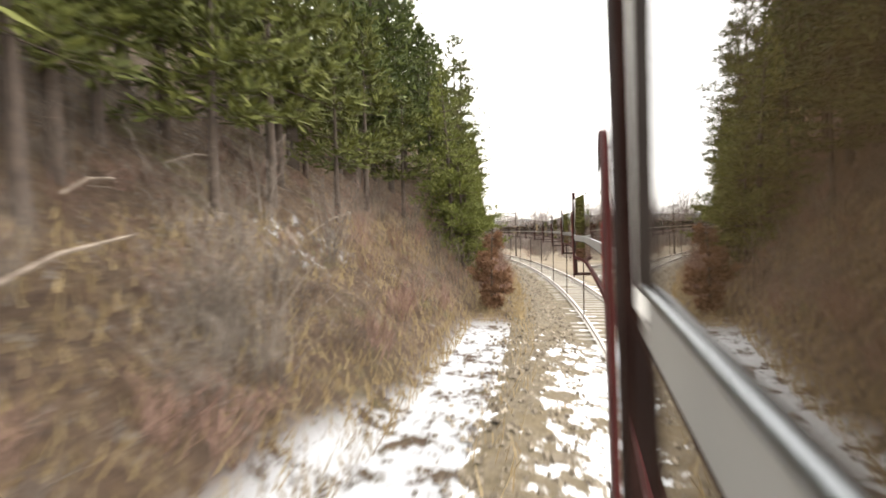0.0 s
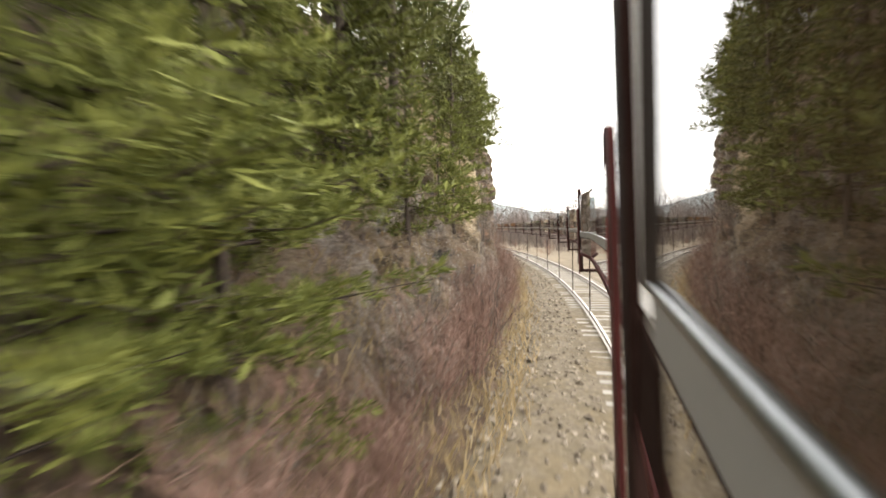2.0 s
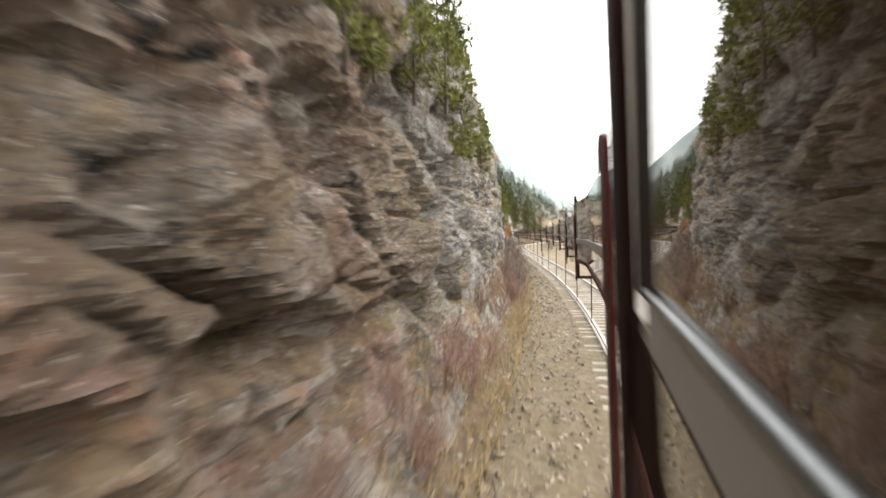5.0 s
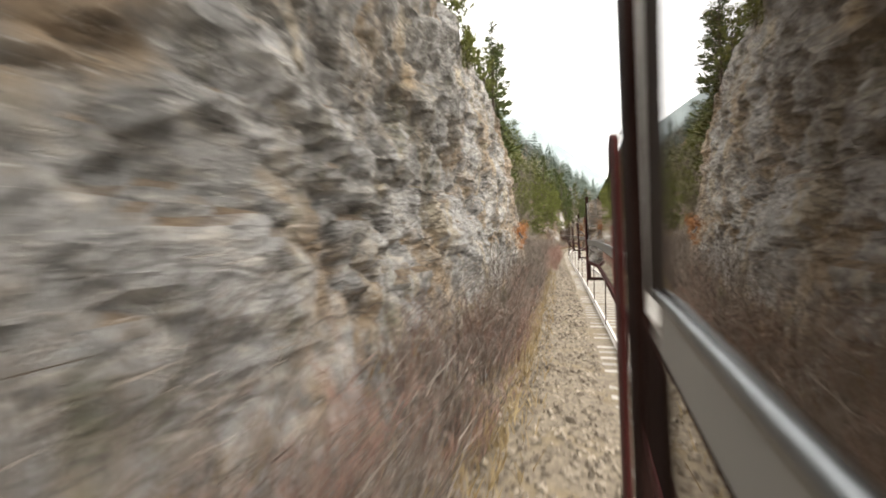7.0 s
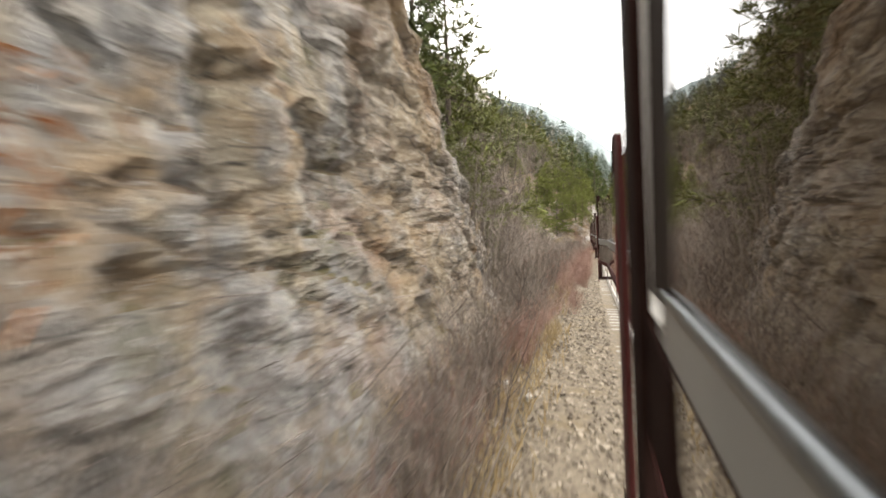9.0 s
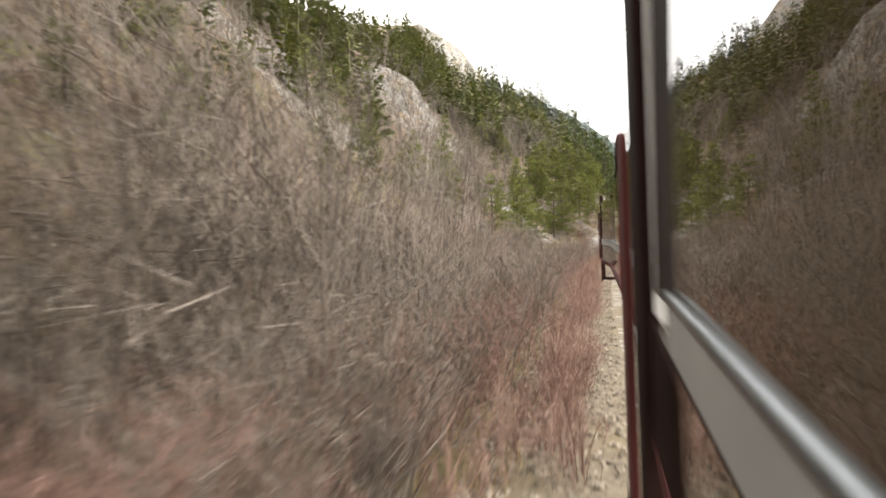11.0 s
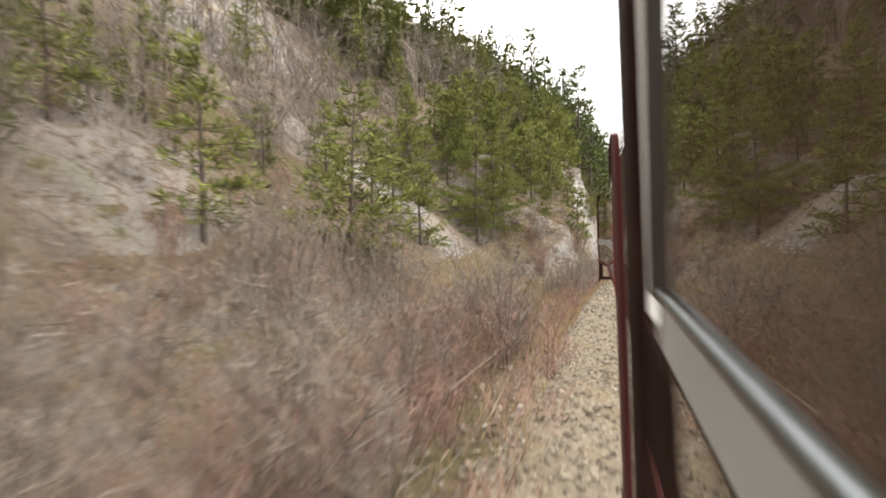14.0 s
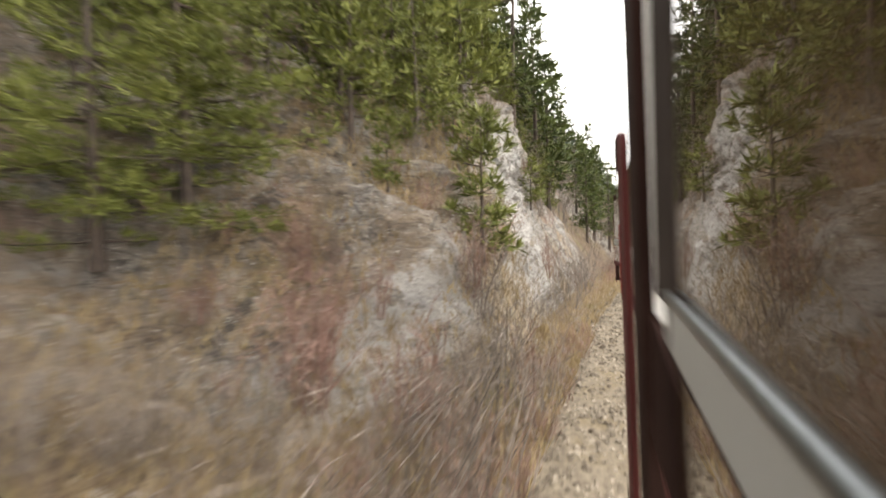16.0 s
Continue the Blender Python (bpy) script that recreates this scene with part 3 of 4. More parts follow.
def bay_meshes():
    """The short parts at the front of a bay: mesh, label."""
    m = {}
    m["pillar"] = bevelled("pillar", FRAME_DARK, [(.0835, .135, 1.05, 1.28, -.75, .62)], .006, LEAN), "dark painted pillar"
    m["window_stile"] = bevelled("window_stile", SEAL_GREY, [(.1065, .125, STILE, 1.006, -.118, .5)], .002, .012), ""
    m["edge_strip"] = bevelled("edge_strip", BRIGHT_STRIP, [(.1062, .12, 1.008, 1.049, -.17, .5)], 0, LEAN), "bright edge strip"
    m["lower_stile"] = prism("lower_stile", FRAME_DARK, [(1.046, -.175), (.945, -.192), (.741, -.2265), (.713, -.36), (.70, -.42), (1.046, -.42)], .1045, .125), ""
    corner = [(1.60, .24), (1.585, .285), (1.55, .30), (1.42, .285), (1.375, .265), (1.36, .22)]
    m["door_edge"] = prism("door_edge", MAROON, corner + [(1.36, -.86), (1.60, -.86)], .0705, .0875, LEAN), "maroon painted door edge"
    m["hinge"] = bevelled("hinge", FRAME_DARK, [(.0665, .0703, 1.58, 1.60, .18, .30)], .001, LEAN), ""
    m["reflector"] = bevelled("reflector", RED_PAINT, [(.0675, .0703, 1.57, 1.60, -.19, .024)], .001, LEAN), "red painted door reflector"
    m["foot_bracket"] = bevelled("foot_bracket", FRAME_DARK, [(.066, .0703, 1.52, 1.60, -.85, -.80)], .001, LEAN), ""
    m["bracket"] = bevelled("bracket", FRAME_DARK, [(.09, 1.56, 1.13, 1.20, -.80, -.752)], .004), ""
    m["support"] = bevelled("support", FRAME_DARK, [(1.5, 1.55, 1.14, 1.19, -4.4, -.802)], .004), "dark steel support"
    tv, tf = [], []
    tube(tv, tf, [Vector((.066, 1.59, .10)), Vector((.0605, 1.59, .13)), Vector((.0585, 1.59, .345)), Vector((.0635, 1.59, .37)), Vector((.068, 1.585, .27))], [.0016] * 5, 6)
    m["grab_handle"] = mesh_from("grab_handle", tv, tf, FRAME_DARK, True), "thin grab handle"
    return m


def build_train():
    short = bay_meshes()
    for k in range(-1, 35):
        s = k * BAY
        bay = tagged(new("coach_window_bay"), "dark framed coach window with lowered sash and maroon door edge", "coach window", "window bays along the train")
        bay.matrix_world = stand(s, 0, EYE, 0, SIZE)
        for name, (me, label) in short.items():
            part(name, me, bay, label)
        back = 1.285 - BAY / SIZE
        ys = list(np.arange(back, -1.05, .6)) + [-1.0, -.55, -.1, .08]

        def bar(name, x0, z0, x1, z1, material, end):
            """A flat beam between its outer face at x0 and the glass."""
            return long_part(name, s, ys + [end], lambda y: [(along(y, x0), rise(y, z0)), (along(y, x1), rise(y, z1)), (glass_at(y) + .004, rise(y, z1)), (glass_at(y) + .004, rise(y, z0))], material)

        part("upper_pane", long_part("upper_pane", s, ys + [STILE - .003], lambda y: [(glass_at(y) - .014 * z, z) for z in (-.172, GLASS_TOP)] + [(glass_at(y) + .006 - .014 * z, z) for z in (GLASS_TOP, -.172)], PANE), bay, "dark reflecting glass")
        part("lower_pane", long_part("lower_pane", s, ys + [1.02], lambda y: [(glass_at(y) - .014 * z, z) for z in (GLASS_LOW, -.176)] + [(glass_at(y) + .006 - .014 * z, z) for z in (-.176, GLASS_LOW)], PANE), bay, "dark reflecting glass")
        part("sash_bar", bar("sash_bar", .0838, -.100, .0825, -.1725, OFF_WHITE, TIP), bay, "dusty white sash bar")
        part("sash_seal", bar("sash_seal", .0822, -.1729, .0822, -.1775, FRAME_DARK, TIP), bay)
        part("sill", long_part("sill", s, ys + [1.04], lambda y: [(glass_at(y) - .008, -.44), (glass_at(y) - .008, -.402), (glass_at(y) + .02, -.402), (glass_at(y) + .02, -.44)], MAROON), bay, "maroon window sill")

        def round_bar(y):
            r = .0091 * (.35 if y > TIP - .001 else .85 if y > TIP - .012 else 1)
            return [(along(y, .0907) + r * math.cos(math.tau * i / 20), rise(y, -.1053) + r * math.sin(math.tau * i / 20)) for i in range(20)]
        part("handrail", long_part("handrail", s, ys + [TIP - .03, TIP - .011, TIP], round_bar, CHROME, True), bay, "worn chrome handrail")


build_train()


# ---- plants ----
def blade(v, f, p, q, w):
    """A thin flat twig or needle spray from p to q."""
    d = q - p
    n = d.orthogonal().normalized() * w
    b = len(v)
    v.extend([p - n, p + n, q + n * .35, q - n * .35])
    f.append((b, b + 1, b + 2, b + 3))


def pine_meshes(seed, h, bare=0.3, spread=0.24, density=1.0, leaf=0.17, blades=4, wide=1.0):
    """Trunk and limbs, and a crown of many needle sprays."""
    rnd = random.Random(seed)
    tv, tf, cv, cf = [], [], [], []
    bend = Vector((rnd.uniform(-.04, .04), rnd.uniform(-.04, .04), 0))
    pts = [Vector((0, 0, -.4))] + [Vector((bend.x * h * f * f, bend.y * h * f * f, h * f)) for f in (0, .25, .5, .75, 1)]
    r0 = h * 0.013 + .02
    tube(tv, tf, pts, [r0 * 1.3, r0 * 1.1, r0 * .85, r0 * .6, r0 * .35, .01], 7)

    def tuft(c, size, out):
        for _ in range(blades):
            d = (out + Vector((rnd.uniform(-1, 1), rnd.uniform(-1, 1), rnd.uniform(-.6, .9)))).normalized()
            w = d.cross(Vector((rnd.uniform(-1, 1), rnd.uniform(-1, 1), rnd.uniform(-1, 1)))).normalized() * size * rnd.uniform(.07, .15) * wide
            b = len(cv)
            e = d * size * rnd.uniform(.7, 1.4)
            cv.extend([c - w * .4, c + e * .55 + w, c + e, c + e * .5 - w])
            cf.append((b, b + 1, b + 2, b + 3))

    levels = int(h * 2.4 * (1 - bare)) + 3
    for i in range(levels):
        f = bare + (1 - bare) * (i + rnd.uniform(0, .8)) / levels
        z = h * f
        q = (f - bare) / (1 - bare)
        reach = h * spread * (1.05 - q) ** 0.75 * (0.75 + 0.35 * min(1, q * 5)) * rnd.uniform(.75, 1.15) + .15
        centre = Vector((bend.x * h * f * f, bend.y * h * f * f, z))
        for k in range(rnd.randint(4, 6)):
            a = rnd.uniform(0, math.tau)
            rr = reach * rnd.uniform(.55, 1.1)
            rise = rnd.uniform(-.2, .25) + .25 * q
            tip = centre + Vector((math.cos(a) * rr, math.sin(a) * rr, rr * rise))
            mid = centre.lerp(tip, .5) + Vector((0, 0, -.06 * rr))
            tube(tv, tf, [centre, mid, tip], [.012 + .006 * rr, .008 + .003 * rr, .003], 3)
            m = max(3, int(rr * 8 * density))
            for j in range(m):
                g = .2 + .8 * (j + rnd.random()) / m
                p = centre.lerp(mid, g * 2) if g < .5 else mid.lerp(tip, g * 2 - 1)
                sw = Vector((-math.sin(a), math.cos(a), 0)) * rnd.uniform(-.36, .36) * rr * (1.1 - g)
                p = p + sw + Vector((0, 0, rnd.uniform(-.1, .12)))
                tuft(p, leaf * rnd.uniform(.8, 1.5), (tip - centre).normalized() * .7 + Vector((0, 0, .25)))
    return (mesh_from("pine_trunk", tv, tf, BARK, True), cv, cf)


def make_pine(seed, h, material, label, **how):
    trunk, cv, cf = pine_meshes(seed, h, **how)
    ob = tagged(new("pine_tree"), label, "tree", "pines by the track")
    part("trunk", trunk, ob, "grey-brown bark")
    part("crown", mesh_from("pine_crown", cv, cf, material), ob, "needle tufts with gaps")
    return ob


def shrub_data(seed, h, stems, spread, thick=1.0, upright=.5, far=False):
    rnd = random.Random(seed)
    v, f = [], []
    stem_v, stem_f = (v, f) if far else ([], [])
    for _ in range(stems):
        a = rnd.uniform(0, math.tau)
        r = rnd.uniform(0, .4) * spread
        base = Vector((math.cos(a) * r, math.sin(a) * r, -.1))
        hh = h * rnd.uniform(.5, 1.05)
        lean = Vector((math.cos(a), math.sin(a), 0)) * rnd.uniform(.1, .9) * spread + Vector((rnd.uniform(-.2, .2), rnd.uniform(-.2, .2), 0))
        pts = [base, base + lean * .3 + Vector((0, 0, hh * .45)), base + lean + Vector((0, 0, hh))]
        r0 = rnd.uniform(.005, .010) * thick * (.6 + h * .3)
        if far:
            blade(v, f, pts[0], pts[1], r0)
            blade(v, f, pts[1], pts[2], r0 * .7)
        else:
            tube(stem_v, stem_f, pts, [r0, r0 * .7, r0 * .25], 3)
        for _ in range(rnd.randint(4, 6) if far else rnd.randint(5, 8)):
            g = rnd.uniform(.2, .95)
            p = pts[0].lerp(pts[1], g * 2) if g < .5 else pts[1].lerp(pts[2], g * 2 - 1)
            d = Vector((rnd.uniform(-1, 1), rnd.uniform(-1, 1), rnd.uniform(.1, 1.0) + upright)).normalized() * h * rnd.uniform(.12, .34)
            blade(v, f, p, p + d, r0 * .55)
            for _ in range(2 if far else 3):
                e = Vector((rnd.uniform(-1, 1), rnd.uniform(-1, 1), rnd.uniform(-.1, 1))).normalized() * h * rnd.uniform(.06, .16)
                c = p + d * rnd.uniform(.3, .95)
                blade(v, f, c, c + e, r0 * .4)
    return (v, f) if far else (v, f, stem_v, stem_f)


def conifer_data(seed, h, sprays, width):
    """A far conifer: stem and drooping sprays of uneven length."""
    rnd = random.Random(seed)
    v, f = [], []
    tube(v, f, [Vector((0, 0, -.5)), Vector((0, 0, h * .96))], [h * .006 + .01, .01], 3)
    for _ in range(sprays):
        q = rnd.random() ** 1.05
        z = h * (.12 + .88 * q)
        r = h * width * (1.02 - q) ** .8 * rnd.uniform(.45, 1.1) + .22
        a = rnd.uniform(0, math.tau)
        p = Vector((math.cos(a) * r * .25, math.sin(a) * r * .25, z))
        e = Vector((math.cos(a) * r, math.sin(a) * r, z + r * rnd.uniform(-.35, .25)))
        side = Vector((-math.sin(a), math.cos(a), rnd.uniform(-.7, .7))).normalized() * r * rnd.uniform(.10, .24)
        m = p.lerp(e, .6)
        b = len(v)
        v.extend([p, m + side, e, m - side])
        f.append((b, b + 1, b + 2, b + 3))
    return v, f


def joined(name, kinds, spots, material, label, category):
    """Many plants in one mesh: spots are (kind, pose)."""
    arrays = [(np.array([tuple(p) for p in v]), [np.array(q) for q in f]) for v, f in kinds]
    verts, faces, off = [], [], 0
    for k, m, *_ in spots:
        v, f = arrays[k]
        a = np.array(m)
        verts.append(v @ a[:3, :3].T + a[:3, 3])
        faces += [tuple(q + off) for q in f]
        off += len(v)
    ob = new(name, mesh_from(name, np.concatenate(verts), faces, material))
    return tagged(ob, label, category, kind="stuff")


def scatter(rnd, spans, step, lo, hi):
    """Places along the spans: s, l."""
    for a, b in spans:
        s = a
        while s < b:
            yield s + rnd.uniform(-.5, .5) * step, rnd.uniform(lo, hi)
            s += step


def build_pines():
    rnd = random.Random(5)
    tall = [make_pine(11 + i, h, NEEDLES, "tall dark green pine tree on the slope", bare=b, spread=.2, leaf=.38, density=.46)
            for i, (h, b) in enumerate(((11, .25), (13, .38), (9.5, .15)))]
    low = [make_pine(31 + i, h, NEEDLES_BRIGHT, "young bright green pine tree on the rocks", bare=.04, spread=.34, leaf=.24, density=.9, blades=6, wide=.8)
           for i, h in enumerate((4.2, 5.5, 3.2))]
    edge = [make_pine(51 + i, h, NEEDLES_BRIGHT if i else NEEDLES_OLIVE, "bushy green pine tree beside the track", bare=.03 if i else .14, spread=.27, leaf=.21, density=1.2, blades=6, wide=.75)
            for i, h in enumerate((9.0, 7.5))]
    bushy = make_pine(57, 5.2, NEEDLES_BRIGHT, "dense bright green pine with boughs down to the ground", bare=.0, spread=.40, leaf=.125, density=2.6, blades=9, wide=.65)
    olive = [make_pine(61 + i, h, NEEDLES_OLIVE, "olive green pine tree on the leaf-covered slope", bare=.28, spread=.26, leaf=.26, density=1.2)
             for i, h in enumerate((6.0, 7.0))]
    rust = make_pine(71, 2.8, NEEDLES_RUST, "small dead conifer with rust-brown needles", bare=.0, spread=.30, leaf=.15, density=5.0, blades=10, wide=.7)
    used = set()

    def plant(ob, s, l, scale=1.0, sink=.1):
        m = stand(s, l, land(s, l) - sink, rnd.uniform(0, 6.28), 1) @ Matrix.Diagonal((scale, scale, scale * rnd.uniform(.9, 1.1), 1))
        if ob.name not in used:
            used.add(ob.name)
            ob.matrix_world = m
        else:
            copy_thing(ob, m).matrix_basis = m

    plant(rust, 18.05, 2.1)
    for s, l in ((23.6, 3.7), (25.8, 3.6)):
        plant(bushy, s, l, rnd.uniform(.9, 1.1))
    for s, l in ((24.3, 4.3), (27.6, 4.6), (30.5, 4.4), (33.5, 4.2), (36.5, 4.6)):
        plant(edge[0 if s > 30 else 1], s, l, rnd.uniform(.95, 1.15))
    for s, l, k in ((35.7, 3.1, .62), (36.9, 3.05, .55), (34.4, 3.25, .5), (32.2, 3.55, .7), (30.7, 4.1, .8), (29.4, 4.6, .85)):
        plant(low[1], s, l, k)
    for s, l in scatter(rnd, [(-4, 44)], 3.0, 8.0, 13):
        plant(tall[rnd.randrange(3)], s, l, rnd.uniform(.85, 1.25))
    for s, l in ((5.5, 7.2), (8.2, 6.6), (9.5, 8.8), (12.5, 7.6), (15.5, 8.2), (18.5, 7.0), (20.5, 8.8), (3.0, 8.5), (22.5, 6.4), (1.6, 6.9), (4.4, 6.4), (6.9, 7.9), (11.0, 7.0), (14.0, 6.5), (0.2, 8.0)):
        plant(olive[rnd.randrange(2)], s, l, rnd.uniform(.85, 1.2))
    for s, l in scatter(rnd, [(22, 48)], 2.0, 5.6, 8.5):
        plant(tall[rnd.choice((0, 2))], s, l, rnd.uniform(.7, 1.0))
    for s, l in ((38.2, 3.5), (40.0, 3.7), (41.2, 3.5), (42.6, 3.6), (44, 3.5), (45.5, 3.6), (47, 3.5), (49, 3.6), (51, 3.5)):
        plant(low[rnd.randrange(2)] if s > 40 else edge[0], s, l, rnd.uniform(.75, 1.0) if s > 40 else .55)
    for s, l in scatter(rnd, [(38, 90)], 2.4, 4.6, 7.5):
        plant(tall[2] if rnd.random() < .5 else low[rnd.randrange(3)], s, l, rnd.uniform(.6, .95))
    for s, l in ((115.6, 5.4), (117.5, 6.6), (113.5, 7.5), (114.6, 9.0), (119.5, 8.0)):
        plant(edge[0] if s < 117 and l < 7 else tall[2], s, l, 1.45 if l < 6 else .85)
    for s, l, k in ((113.9, 4.5, .7), (115.0, 7.0, .8)):
        plant(edge[0], s, l, k)
    for s, l in scatter(rnd, [(55, 76)], 1.3, 2.72, 3.05):
        plant(low[2], s, l, rnd.uniform(.28, .62), .05)
    for s, l, k in ((88.8, 1.95, .24), (86.2, 2.0, .16), (90.2, 2.1, .14), (76.5, 2.0, .16)):
        plant(low[2], s, l, k, 0)
    for s, l in scatter(rnd, [(110.5, 116)] * 2, .55, 3.7, 7.5):
        plant(olive[rnd.randrange(2)], s, l, rnd.uniform(.3, .6))
    for s, l, k in ((106.2, 4.2, .75), (107.6, 4.4, .9), (104.2, 4.1, .6), (109, 4.6, .7)):
        plant(tall[2], s, l, k)
    for s, l in ((109.5, 6.0), (107, 6.4), (101, 6.6), (97, 5.8), (92, 6.0)):
        plant(tall[rnd.randrange(3)], s, l, rnd.uniform(.6, .85))
    for s, l in ((170.5, 8.0), (165.5, 8.4), (187, 6.0), (179.5, 10.5), (183, 8), (190, 7)):
        plant(low[rnd.randrange(2)], s, l, rnd.uniform(.85, 1.15) * (1.35 if 177 < s < 179 else 1))
    for s, l in scatter(rnd, [(180.5, 193)], .7, 3.6, 9):
        plant(low[2], s, l, rnd.uniform(.3, .6))
    plant(low[2], 182.4, 2.9, 1.0)
    for s, l, k in ((178.3, 7.0, 1.2), (177.3, 7.8, 1.1)):
        plant(bushy, s, l, k)
    for s, l in scatter(rnd, [(192, 244)], 2.0, 4.6, 11):
        plant(tall[2], s, l, rnd.uniform(.7, 1.1))
    for s, l in scatter(rnd, [(50, 100)], 2.6, 3.5, 4.4):
        plant(low[2], s, l, rnd.uniform(.45, .8))
    for s, l in scatter(rnd, [(180, 222)], 3.2, 7, 18):
        plant(low[rnd.randrange(3)] if rnd.random() < .5 else tall[2], s, l, rnd.uniform(.55, 1.0))

    for s, l in scatter(rnd, [(180, 200)] * 2, .8, 5.2, 13):
        plant(low[2], s, l, rnd.uniform(.6, 1.4))
    slope = [make_pine(81 + i, h, NEEDLES_BRIGHT if i else NEEDLES_OLIVE, "small green pine tree on the stony hillside", bare=.08, spread=.27, leaf=.25, density=.7, blades=5, wide=.85)
             for i, h in enumerate((4.0, 5.6))]
    for s, l in list(scatter(rnd, [(118, 150)], 2.0, 12, 21)) + list(scatter(rnd, [(150, 182)], 1.2, 9.5, 20)) + list(scatter(rnd, [(180, 206)], .75, 4.6, 20)):
        plant(slope[rnd.randrange(2)], s, l, rnd.uniform(.55, 1.05))

    # woods further up, too many to count
    kinds = [conifer_data(100 + i, h, n, w) for i, (h, n, w) in enumerate(((7, 150, .2), (5, 105, .25), (9, 170, .18), (3.2, 64, .32)))]
    away = []
    for name, mat, label, chance in (("pine_wood", FAR_WOOD, "mixed green pine wood on the hillside", 1.0), ("young_wood", NEEDLES_BRIGHT, "young bright pines on the hillside", .45)):
        spots = []
        for s, l in list(scatter(rnd, [(-14, 70)] * 2, 1.6, 14, 45)) + list(scatter(rnd, [(70, 112)], 2.2, 7, 30)) \
                + list(scatter(rnd, [(112, 163)] * 10, 1.5, 19, 60)) + list(scatter(rnd, [(163, 215)] * 11, 1.5, 18, 60)) + list(scatter(rnd, [(176, 204)] * 3, 1.5, 13, 30)) + list(scatter(rnd, [(192, 290)] * 13, 1.8, 11, 60)) + list(scatter(rnd, [(290, 400)] * 6, 1.8, 11, 60)):
            if 220 < s < 250 and l > 49 or 163 < s < 182 and l < 29:
                continue
            if rnd.random() < chance * max(.4, .75 + noise.noise(Vector((s, l, 3)) * .07) * 1.2):
                spots.append((rnd.choice((0, 1, 1, 2, 3, 3)), stand(s, l, land(s, l) - .3, rnd.uniform(0, 6), rnd.uniform(.6, 1.1) * (1.1 if s > 195 else 1.2)), s))
        joined(name, kinds, [q for q in spots if q[2] <= 222], mat, label, "wood")
        # pines past 222 m go to the mesh whose colour holds the haze
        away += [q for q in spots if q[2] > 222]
    for s, l, k in ((111.6, 3.9, .42), (112.4, 4.6, .5), (113.0, 3.8, .4), (113.6, 4.8, .55), (114.2, 4.0, .42), (114.9, 5.2, .55), (115.6, 4.2, .4), (112.8, 5.8, .6), (116.4, 5.0, .45)):
        plant(olive[0], s, l, k)
    joined("distant_wood", kinds, away, FAR_HAZED, "distant pine wood on the valley side, blue haze painted in", "wood")


build_pines()


